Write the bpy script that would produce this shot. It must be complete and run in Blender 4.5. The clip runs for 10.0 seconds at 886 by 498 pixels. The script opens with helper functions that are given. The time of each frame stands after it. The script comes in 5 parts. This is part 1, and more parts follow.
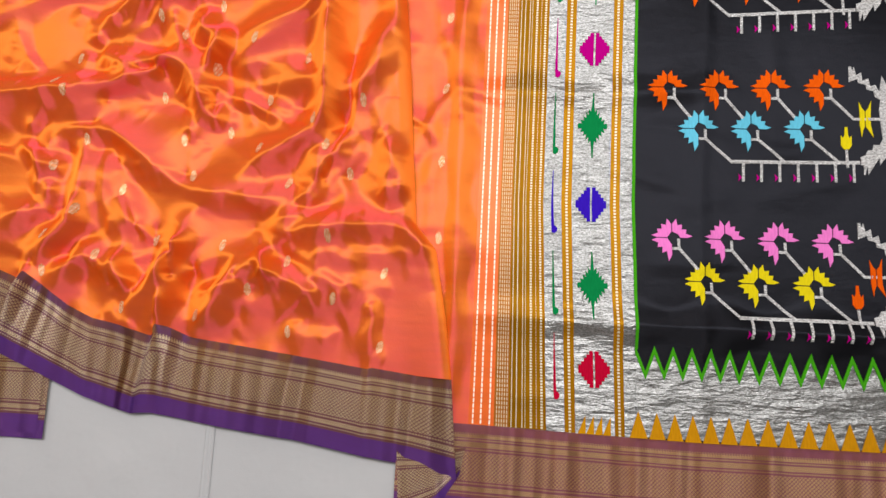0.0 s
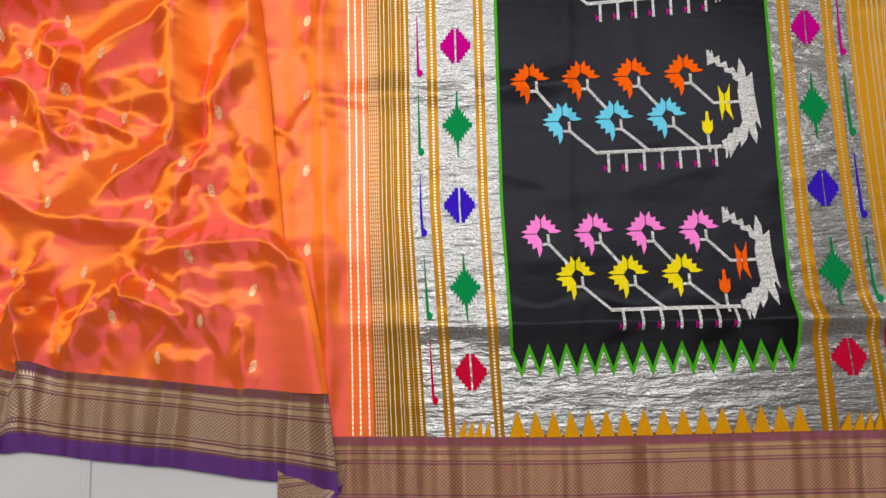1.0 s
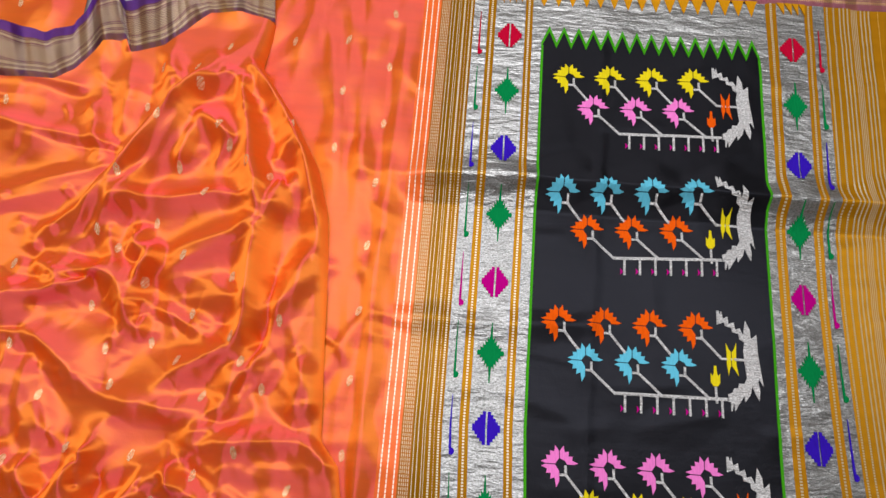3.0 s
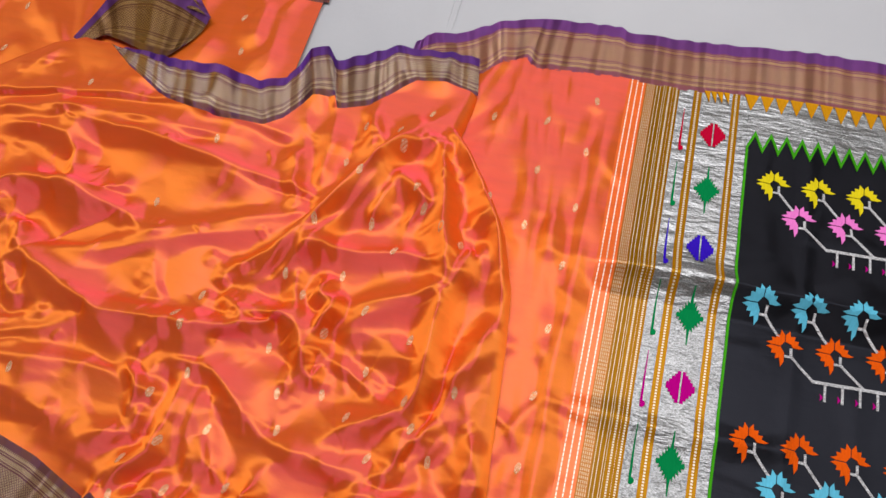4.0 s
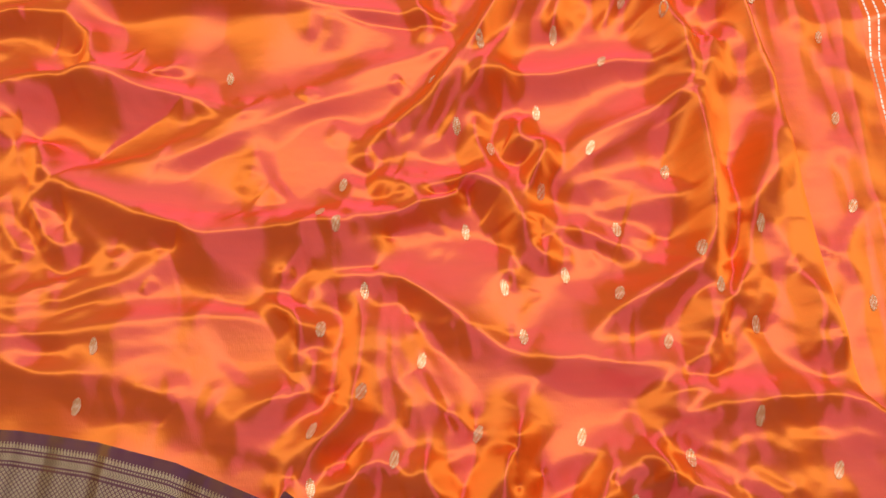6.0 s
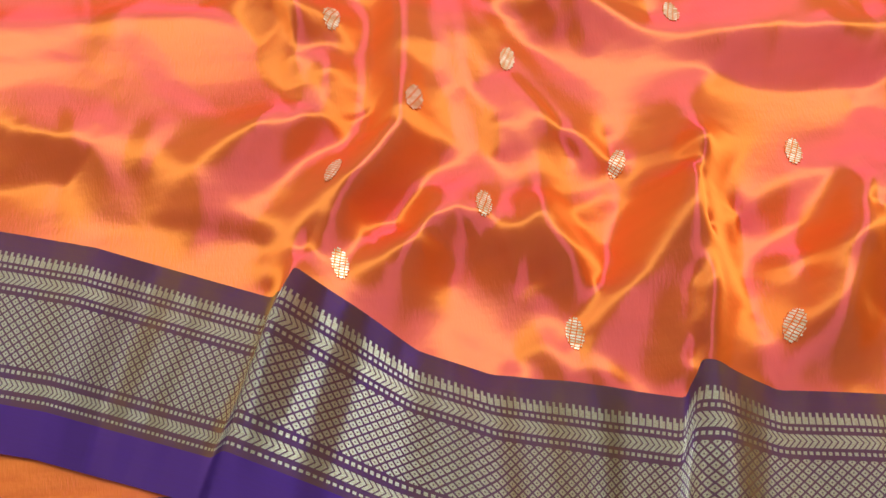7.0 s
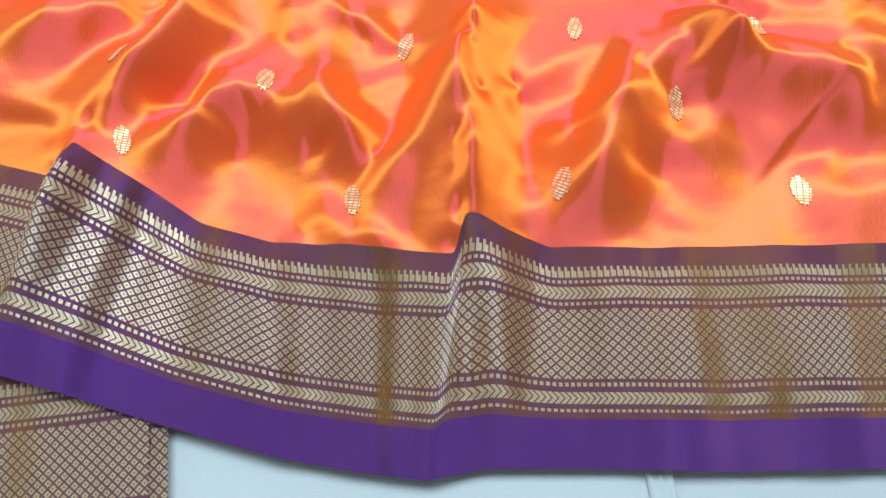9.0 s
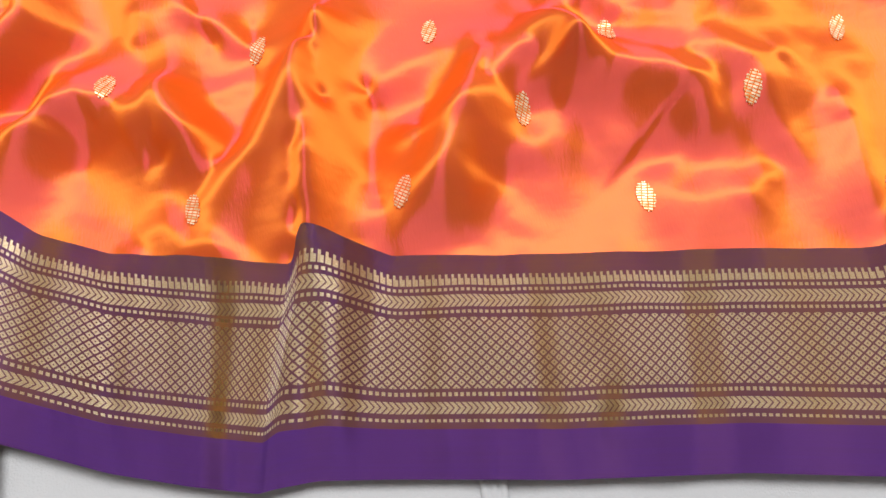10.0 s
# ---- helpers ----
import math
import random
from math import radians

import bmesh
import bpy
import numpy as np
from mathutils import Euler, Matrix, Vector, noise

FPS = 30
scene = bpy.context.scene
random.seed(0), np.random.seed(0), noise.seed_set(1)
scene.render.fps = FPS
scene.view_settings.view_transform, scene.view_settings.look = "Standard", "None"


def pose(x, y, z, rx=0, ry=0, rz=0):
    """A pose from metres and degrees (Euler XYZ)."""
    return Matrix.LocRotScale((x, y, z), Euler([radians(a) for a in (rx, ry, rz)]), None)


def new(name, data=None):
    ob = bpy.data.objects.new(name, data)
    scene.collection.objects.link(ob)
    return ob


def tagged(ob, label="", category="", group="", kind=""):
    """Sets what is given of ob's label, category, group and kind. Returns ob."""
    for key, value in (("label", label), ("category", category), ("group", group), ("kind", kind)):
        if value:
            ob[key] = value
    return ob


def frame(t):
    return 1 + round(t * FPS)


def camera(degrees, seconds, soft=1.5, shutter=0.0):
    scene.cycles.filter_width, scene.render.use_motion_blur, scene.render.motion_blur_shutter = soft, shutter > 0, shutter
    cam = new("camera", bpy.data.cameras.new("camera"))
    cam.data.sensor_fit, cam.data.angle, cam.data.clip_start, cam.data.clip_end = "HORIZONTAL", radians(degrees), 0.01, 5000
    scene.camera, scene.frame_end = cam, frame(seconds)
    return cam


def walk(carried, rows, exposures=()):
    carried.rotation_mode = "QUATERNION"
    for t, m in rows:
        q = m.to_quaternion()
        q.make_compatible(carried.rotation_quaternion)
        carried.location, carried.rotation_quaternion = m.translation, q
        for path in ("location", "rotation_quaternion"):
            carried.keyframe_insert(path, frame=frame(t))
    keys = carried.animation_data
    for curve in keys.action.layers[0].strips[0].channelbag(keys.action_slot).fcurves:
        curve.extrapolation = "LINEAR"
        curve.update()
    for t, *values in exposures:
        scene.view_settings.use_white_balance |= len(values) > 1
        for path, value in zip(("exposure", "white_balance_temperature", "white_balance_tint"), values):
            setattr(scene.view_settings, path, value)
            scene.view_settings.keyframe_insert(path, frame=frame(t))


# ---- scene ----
cam = camera(62.9, 10.0)
EXPOSURES = [(0, -0.05, 6500, 12), (2.2, -0.10, 6500, 10), (3.5, -0.24, 6200, 14), (5.5, -0.28, 6400, 14), (6.2, -0.14, 6300, 12), (7.4, 0.28, 4400, -20), (8.3, 0.50, 4100, -26), (9.0, 0.46, 5000, -10), (9.5, 0.43, 5900, 6), (10, 0.37, 6300, 10)]
PATH = [
    (0, (-0.1047, -0.3875, 0.8890, 8.24, 4.38, 3.00)),
    (0.5, (-0.0553, -0.3764, 0.8777, 6.62, 3.26, 0.35)),
    (1, (0.0047, -0.3459, 0.8730, 6.07, 1.86, -1.38)),
    (1.5, (0.0339, -0.3129, 0.8883, 7.41, 0.97, -1.76)),
    (2, (0.0291, -0.2847, 0.9135, 9.87, 0.30, -0.84)),
    (2.2, (0.0185, -0.2747, 0.9258, 11.23, -0.01, -0.16)),
    (3.3, (-0.0899, -0.2718, 0.9935, 20.16, 0.21, 7.26)),
    (3.5, (-0.1183, -0.2803, 0.9903, 21.54, 0.55, 9.43)),
    (4, (-0.1988, -0.2838, 0.9674, 24.20, 2.99, 14.44)),
    (4.5, (-0.4112, -0.2558, 0.9220, 24.45, 4.02, 14.57)),
    (5, (-0.5740, -0.2303, 0.8745, 23.18, 4.19, 10.09)),
    (5.5, (-0.5647, -0.2645, 0.8131, 22.52, 3.27, 4.55)),
    (6, (-0.5432, -0.3418, 0.6521, 20.92, 2.66, 0.20)),
    (6.2, (-0.5641, -0.3709, 0.5739, 20.26, 2.54, -1.13)),
    (7.3, (-0.6422, -0.4309, 0.3116, 19.26, 0.99, -5.19)),
    (7.5, (-0.6382, -0.4379, 0.3066, 19.75, 1.08, -5.34)),
    (8, (-0.6245, -0.4670, 0.3102, 20.31, 0.95, -5.89)),
    (8.5, (-0.5948, -0.4867, 0.3205, 20.73, 0.91, -6.23)),
    (9, (-0.5501, -0.4971, 0.3304, 19.94, 0.22, -6.91)),
    (9.5, (-0.5109, -0.5001, 0.3325, 19.32, -0.49, -7.64)),
    (10, (-0.4814, -0.4934, 0.3323, 18.57, -0.61, -7.77)),
]
walk(cam, [(t, pose(*row)) for t, row in PATH], EXPOSURES)

# ---------------------------------------------------------------- light
world = bpy.data.worlds.new("room_air")
scene.world = world
world.use_nodes = True
world.node_tree.nodes["Background"].inputs[0].default_value = (0.9, 0.95, 1.0, 1)
world.node_tree.nodes["Background"].inputs[1].default_value = 0.05


def ceiling_lamp(x, y, z, wide, deep, watts, colour):
    """A ceiling panel that shines straight down."""
    data = bpy.data.lights.new("ceiling_lamp", "AREA")
    data.shape, data.size, data.size_y = "RECTANGLE", wide, deep
    data.energy, data.color = watts, colour
    lamp = new("ceiling_lamp", data)
    lamp.matrix_world = pose(x, y, z)
    return lamp


COOL = (1.0, 0.97, 0.93)
ceiling_lamp(-0.20, 0.62, 2.55, 2.8, 1.1, 88, COOL)

# ---------------------------------------------------------------- node helpers


class Val:
    """A number in a node tree, with arithmetic."""

    def __init__(self, tree, socket):
        self.tree, self.socket = tree, socket

    def op(self, kind, *others):
        node = self.tree.nodes.new("ShaderNodeMath")
        node.operation = kind
        for slot, v in zip(node.inputs, (self, *others)):
            if isinstance(v, Val):
                self.tree.links.new(v.socket, slot)
            else:
                slot.default_value = v
        return Val(self.tree, node.outputs[0])

    def __add__(self, o): return self.op("ADD", o)
    def __sub__(self, o): return self.op("SUBTRACT", o)
    def __mul__(self, o): return self.op("MULTIPLY", o)
    def mod(self, o): return self.op("FLOORED_MODULO", o)
    def absolute(self): return self.op("ABSOLUTE")
    def above(self, o): return self.op("GREATER_THAN", o)
    def below(self, o): return self.op("LESS_THAN", o)
    def either(self, o): return self.op("MAXIMUM", o)
    def between(self, a, b): return self.above(a) * self.below(b)


class Mat:
    """A node material under construction."""

    def __init__(self, name):
        self.m = bpy.data.materials.new(name)
        self.m.use_nodes = True
        self.tree = self.m.node_tree
        self.tree.nodes.clear()
        self.out = self.node("ShaderNodeOutputMaterial")

    def node(self, kind, **values):
        n = self.tree.nodes.new(kind)
        for key, v in values.items():
            self.put(n.inputs[key.replace("_", " ")], v)
        return n

    def put(self, slot, v):
        if isinstance(v, Val):
            self.tree.links.new(v.socket, slot)
        elif isinstance(v, bpy.types.NodeSocket):
            self.tree.links.new(v, slot)
        elif isinstance(v, tuple) and len(v) == 3 and slot.type == "RGBA":
            slot.default_value = (*v, 1)
        else:
            slot.default_value = v

    def uv(self):
        sep = self.node("ShaderNodeSeparateXYZ", Vector=self.node("ShaderNodeUVMap").outputs[0])
        return Val(self.tree, sep.outputs[0]), Val(self.tree, sep.outputs[1])

    def noise(self, scale, sx=1.0, sy=1.0, detail=3.0, rough=0.55):
        mp = self.node("ShaderNodeMapping", Vector=self.node("ShaderNodeUVMap").outputs[0], Scale=(sx, sy, 1.0))
        n = self.node("ShaderNodeTexNoise", Vector=mp.outputs[0], Scale=scale, Detail=detail, Roughness=rough)
        return Val(self.tree, n.outputs[0])

    def ramp(self, v, lo, hi, a=0.0, b=1.0):
        n = self.node("ShaderNodeMapRange")
        for slot, value in zip(n.inputs, (v, lo, hi, a, b)):
            self.put(slot, value)
        return Val(self.tree, n.outputs[0])

    def colour(self, f, a, b):
        n = self.tree.nodes.new("ShaderNodeMix")
        n.data_type = "RGBA"
        self.put(n.inputs[0], f)
        self.put(n.inputs[6], a)
        self.put(n.inputs[7], b)
        return n.outputs[2]

    def bump(self, height, strength, distance):
        return self.node("ShaderNodeBump", Height=height, Strength=strength, Distance=distance).outputs[0]

    def diffuse(self, colour, normal=None):
        n = self.node("ShaderNodeBsdfDiffuse", Color=colour)
        if normal:
            self.put(n.inputs["Normal"], normal)
        return n.outputs[0]

    def thread(self, colour, rough, stretch, turn, normal=None):
        """The sheen of threads that all run one way (turn 0: along u, 0.25: along v)."""
        n = self.node("ShaderNodeBsdfAnisotropic", Color=colour, Roughness=rough, Anisotropy=stretch, Rotation=turn)
        t = self.node("ShaderNodeTangent")
        t.direction_type = "UV_MAP"
        t.uv_map = "UVMap"
        self.put(n.inputs["Tangent"], t.outputs[0])
        if normal:
            self.put(n.inputs["Normal"], normal)
        return n.outputs[0]

    def mix(self, f, a, b):
        n = self.node("ShaderNodeMixShader")
        self.put(n.inputs[0], f)
        self.put(n.inputs[1], a)
        self.put(n.inputs[2], b)
        return n.outputs[0]

    def done(self, shader):
        self.tree.links.new(shader, self.out.inputs[0])
        return self.m


# ---------------------------------------------------------------- materials


def silk(name, base, across, along, gloss=0.60, rough=0.71):
    """Shot silk: a dyed body, and two sets of threads of other colours that shine in crossed directions."""
    g = Mat(name)
    grain = g.noise(900, 1, 0.25, 2)
    slub = g.noise(14, 1, 5, 4)
    dents = g.noise(22, 1, 1, 3, 0.5)
    n = g.bump(grain * 0.15 + slub * 0.35 + dents * 1.0, 0.5, 0.0016)
    tone = g.colour(g.ramp(slub, 0.35, 0.65), base, tuple(c * 0.86 for c in base))
    sheen = g.mix(0.48, g.thread(across, rough + 0.06, 0.84, 0.0, n), g.thread(along, rough, 0.74, 0.25, n))
    return g.done(g.mix(gloss, g.diffuse(tone, n), sheen))


ORANGE = silk("orange_shot_silk", (1.0, 0.148, 0.001), (0.90, 0.11, 0.26), (1.0, 0.40, 0.06))
BLACK = silk("black_silk", (0.009, 0.009, 0.011), (0.046, 0.047, 0.058), (0.042, 0.045, 0.058), 0.5, 0.55)


def zari(name, dark, bright, gloss=0.6, rough=0.42, streak=6.0, patch=0.0, depth=0.9, grit=620):
    """Metal thread brocade: speckled, with fine creases along u."""
    g = Mat(name)
    speck = g.noise(grit, 0.5, 1, 2, 0.8)
    crease = g.noise(22, 1, streak, 4, 0.6)
    crumple = g.noise(26, 1, 2.2, 4, 0.55)
    n = g.bump(crease * 3.0 + crumple * patch + speck * 0.4, depth, 0.003)
    c = g.colour(g.ramp(speck, 0.36, 0.64), dark, bright)
    return g.done(g.mix(gloss, g.diffuse(c, n), g.mix(0.5, g.thread(c, rough, 0.4, 0.0, n), g.thread(c, rough, 0.4, 0.25, n))))


SILVER = zari("silver_zari", (0.18, 0.185, 0.18), (0.40, 0.41, 0.415), 0.93, 0.31, 4.0, 3.0, 0.45)
SILVER_STEM = zari("silver_stem_zari", (0.34, 0.34, 0.35), (0.84, 0.85, 0.86), 0.5)


def butti_gold():
    """Gold thread picked in slanting rows, with the silk showing between them."""
    g = Mat("gold_butti_zari")
    u, v = g.uv()
    wob = g.noise(260, 1, 1, 2, 0.7)
    rows = (u * 0.55 + v + wob * 0.0012).mod(0.00155).below(0.00098)
    picks = (u - v * 0.4 + wob * 0.001).mod(0.0028).below(0.0023)
    n = g.bump(rows * picks + wob * 0.6, 0.5, 0.0006)
    metal = g.colour(g.ramp(wob, 0.36, 0.64), (0.62, 0.40, 0.20), (0.95, 0.80, 0.58))
    c = g.colour(rows * picks, (0.75, 0.16, 0.02), metal)
    return g.done(g.mix(0.42, g.diffuse(c, n), g.mix(0.5, g.thread(c, 0.4, 0.4, 0.0, n), g.thread(c, 0.4, 0.4, 0.25, n))))


GOLD = butti_gold()


def border_silk(name, plain, warm, sheen_a, sheen_b, gold_dark, gold_bright, edge, edge_sheen=(0.36, 0.14, 0.50)):
    """Woven border: u runs along it in metres, v from its inner (0) to its outer edge (1)."""
    g = Mat(name)
    u, v = g.uv()

    def dashes(a, b, pitch, duty=0.6):
        return v.between(a, b) * u.mod(pitch).below(pitch * duty)

    def chevron(a, b, pitch):
        mid = (a + b) / 2
        lean = u + (v - mid).absolute() * 0.10 * 0.9
        return v.between(a, b) * lean.mod(pitch).below(pitch * 0.72)

    comb = v.between(0.115, 0.147) * u.mod(0.0030).below(0.0024)
    comb = comb.either(v.between(0.095, 0.147) * u.mod(0.0030).below(0.0012))
    w = v * 0.105
    p = 0.0046
    one = ((u + w).mod(p) - p / 2).absolute()
    two = ((u - w).mod(p) - p / 2).absolute()
    cell = one.below(p * 0.37) * two.below(p * 0.37)
    hole = one.below(p * 0.10) * two.below(p * 0.10)
    lattice = v.between(0.300, 0.617) * cell * (hole * -1.0 + 1.0)
    gold = comb.either(dashes(0.160, 0.175, 0.0026)).either(chevron(0.192, 0.250, 0.0026)).either(dashes(0.265, 0.280, 0.0026))
    gold = gold.either(lattice).either(dashes(0.633, 0.650, 0.0026)).either(chevron(0.675, 0.726, 0.0026)).either(dashes(0.748, 0.761, 0.0026))
    slub = g.noise(30, 0.4, 3, 4)
    grain = g.noise(700, 1, 1, 2, 0.7)
    ripple = g.noise(13, 1, 0.003, 2.0)
    n = g.bump(ripple * 40.0 + grain * 0.2, 1.0, 0.004)
    field = v.below(0.79)
    base = g.colour(field, g.colour(g.ramp(slub, 0.35, 0.65), edge, (edge[0] * 0.55 + 0.05, edge[1] * 0.55 + 0.018, edge[2] * 0.5 + 0.01)), g.colour(g.ramp(slub, 0.35, 0.65), plain, warm))
    cross = g.colour(field, edge_sheen, sheen_b)
    cloth = g.mix(0.72, g.diffuse(base, n), g.mix(0.55, g.thread(sheen_a, 0.5, 0.84, 0.0, n), g.thread(cross, 0.58, 0.84, 0.25, n)))
    metal = g.colour(g.ramp(grain, 0.35, 0.65), gold_dark, gold_bright)
    shine = g.mix(0.86, g.diffuse(g.colour(0.75, metal, (0.36, 0.18, 0.012)), n), g.thread(metal, 0.40, 0.76, 0.0, n))
    return g.done(g.mix(gold, cloth, shine))


BORDER = border_silk("purple_gold_border", (0.12, 0.035, 0.13), (0.16, 0.055, 0.10), (0.10, 0.04, 0.34), (0.58, 0.275, 0.018),
                     (0.70, 0.47, 0.23), (1.0, 0.91, 0.66), (0.11, 0.028, 0.25))
REVERSE = border_silk("border_reverse", (0.10, 0.045, 0.03), (0.13, 0.06, 0.03), (0.10, 0.04, 0.10), (0.30, 0.14, 0.02),
                      (0.24, 0.12, 0.03), (0.66, 0.44, 0.20), (0.07, 0.02, 0.15))
PALLU_BORDER = border_silk("rose_gold_border", (0.30, 0.085, 0.16), (0.36, 0.11, 0.12), (0.34, 0.10, 0.36), (0.56, 0.23, 0.12),
                           (0.70, 0.38, 0.15), (1.0, 0.80, 0.46), (0.16, 0.04, 0.26))


def striped(name, ground, ground_sheen, lines, line_colour, dot_pitch, duty):
    """A woven ground with upright metal lines: each line is (centre u, width) in metres; dotted when dot_pitch is set."""
    g = Mat(name)
    u, v = g.uv()
    mask = None
    for centre, width in lines:
        one = (u - centre).absolute().below(width / 2)
        mask = one if mask is None else mask.either(one)
    if dot_pitch:
        mask = mask * v.mod(dot_pitch).below(dot_pitch * duty)
    slub = g.noise(14, 1, 5, 4)
    n = g.bump(slub, 0.25, 0.001)
    base = g.colour(g.ramp(slub, 0.35, 0.65), ground, tuple(c * 0.85 for c in ground))
    cloth = g.mix(0.3, g.diffuse(base, n), g.thread(ground_sheen, 0.5, 0.5, 0.25, n))
    metal = g.mix(0.55, g.diffuse(line_colour, n), g.thread(line_colour, 0.4, 0.5, 0.0, n))
    return g.done(g.mix(mask, cloth, metal))


WHITE_METAL = (0.60, 0.53, 0.36)


def thread_colour(name, c):
    """Matt coloured thread of the woven motifs."""
    g = Mat(name)
    rib = g.noise(500, 1, 0.2, 2)
    n = g.bump(rib, 0.4, 0.0006)
    tone = g.colour(g.ramp(rib, 0.3, 0.7), tuple(x * 0.82 for x in c), c)
    return g.done(g.mix(0.14, g.diffuse(tone, n), g.thread(c, 0.5, 0.3, 0.0, n)))


THREAD = {
    "orange": thread_colour("orange_thread", (0.75, 0.10, 0.004)),
    "blue": thread_colour("sky_blue_thread", (0.12, 0.50, 0.68)),
    "pink": thread_colour("pink_thread", (0.80, 0.20, 0.58)),
    "yellow": thread_colour("yellow_thread", (0.72, 0.60, 0.01)),
    "magenta": thread_colour("magenta_thread", (0.42, 0.002, 0.20)),
    "green": thread_colour("emerald_thread", (0.003, 0.20, 0.055)),
    "indigo": thread_colour("indigo_thread", (0.035, 0.01, 0.42)),
    "red": thread_colour("crimson_thread", (0.45, 0.004, 0.03)),
    "leaf": thread_colour("leaf_green_thread", (0.05, 0.32, 0.01)),
    "ochre": thread_colour("ochre_thread", (0.55, 0.25, 0.006)),
}


def cotton():
    g = Mat("white_cotton")
    weave = g.noise(900, 1, 1, 2)
    soft = g.noise(5, 1, 1, 5)
    stain = g.noise(1.6, 1, 1, 3)
    n = g.bump(soft * 2.2 + weave * 0.12, 0.45, 0.007)
    c = g.colour(g.ramp(stain, 0.35, 0.7), (0.50, 0.51, 0.525), (0.42, 0.43, 0.45))
    bs = g.node("ShaderNodeBsdfPrincipled", Base_Color=c, Roughness=0.85, Normal=n)
    return g.done(bs.outputs[0])


def plaster(name, c):
    g = Mat(name)
    tc = g.node("ShaderNodeTexCoord").outputs["Object"]
    nz = g.node("ShaderNodeTexNoise", Vector=tc, Scale=9.0, Detail=6.0)
    col = g.colour(nz.outputs[0], c, tuple(x * 0.9 for x in c))
    bs = g.node("ShaderNodeBsdfPrincipled", Base_Color=col, Roughness=0.9, Normal=g.bump(nz.outputs[0], 0.15, 0.004))
    return g.done(bs.outputs[0])


COTTON = cotton()
PLASTER = plaster("painted_plaster", (0.62, 0.60, 0.57))
CEILING = plaster("ceiling_paint", (0.46, 0.46, 0.45))

# ---------------------------------------------------------------- mesh helpers


def link(name, mesh, material, parent=None, label=""):
    mesh.materials.append(material)
    ob = new(name, mesh)
    ob.parent = parent
    return tagged(ob, label)


def sheet(name, x, y, z, u, v, material, parent=None, label=""):
    """A cloth sheet from equal-sized grids of places and of weave coordinates."""
    rows, cols = x.shape
    co = np.stack([x, y, z], -1).reshape(-1, 3)
    i = np.arange(rows * cols).reshape(rows, cols)
    quads = np.stack([i[:-1, :-1], i[:-1, 1:], i[1:, 1:], i[1:, :-1]], -1).reshape(-1, 4)
    mesh = bpy.data.meshes.new(name)
    mesh.from_pydata(co.tolist(), [], quads.tolist())
    layer = mesh.uv_layers.new(name="UVMap")
    uv = np.stack([u, v], -1).reshape(-1, 2)[quads.ravel()]
    layer.data.foreach_set("uv", uv.ravel().astype(np.float32))
    mesh.shade_smooth()
    return link(name, mesh, material, parent, label)


def block(name, lo, hi, material, kind="structure", label="", category=""):
    """A plain box from corner to corner."""
    bm = bmesh.new()
    bmesh.ops.create_cube(bm, size=1)
    for w in bm.verts:
        w.co = [lo[k] + (w.co[k] + 0.5) * (hi[k] - lo[k]) for k in range(3)]
    mesh = bpy.data.meshes.new(name)
    bm.to_mesh(mesh)
    bm.free()
    return tagged(link(name, mesh, material), label, category, "", kind)


def smooth(a, b, t):
    t = np.clip((t - a) / (b - a), 0, 1)
    return t * t * (3 - 2 * t)


# ---------------------------------------------------------------- heights of the cloth

FOLDS = []


def fold(height, left, right, *line):
    """A crease of the crumpled cloth: its crest line in plan, its height, and how far its two flanks reach."""
    flank = [w * 1.45 if w >= 0.02 else w * 1.7 for w in (left, right)]
    lip = 0.62 if min(left, right) < 0.016 and max(left, right) >= 0.03 else 1.0
    FOLDS.append((height * 1.18 * lip, *flank, np.array(line)))


def raise_folds(x, y, folds, steep=1.5):
    z = np.zeros_like(x)
    for height, left, right, line in folds:
        reach = max(left, right) * 1.4
        near = (x > line[:, 0].min() - reach) & (x < line[:, 0].max() + reach) & (y > line[:, 1].min() - reach) & (y < line[:, 1].max() + reach)
        if not near.any():
            continue
        px, py = x[near], y[near]
        best = np.full(px.shape, 9.0)
        side, along = np.zeros_like(px), np.zeros_like(px)
        step = np.hypot(*np.diff(line, axis=0).T)
        start = np.concatenate([[0], np.cumsum(step)])
        for k in range(len(step)):
            a, d = line[k], (line[k + 1] - line[k]) / step[k]
            t = np.clip((px - a[0]) * d[0] + (py - a[1]) * d[1], 0, step[k])
            qx, qy = px - a[0] - t * d[0], py - a[1] - t * d[1]
            dist = np.hypot(qx, qy)
            nearer = dist < best
            best = np.where(nearer, dist, best)
            side = np.where(nearer, d[0] * qy - d[1] * qx, side)
            along = np.where(nearer, start[k] + t, along)
        width = np.where(side > 0, left, right) * (1 + 0.35 * np.sin(along * 55 + 40 * height + line[0, 0] * 90))
        q = np.clip((np.sqrt(best ** 2 + 0.0045 ** 2) - 0.0045) / width, 0, 1)
        tip = along / start[-1]
        ends = smooth(0, 0.32, tip) * smooth(0, 0.32, 1 - tip)
        power = np.where(side > 0, *[steep if w < 0.029 else 1.9 for w in (left, right)])
        z[near] += height * (1 - q) ** power * ends
    return z


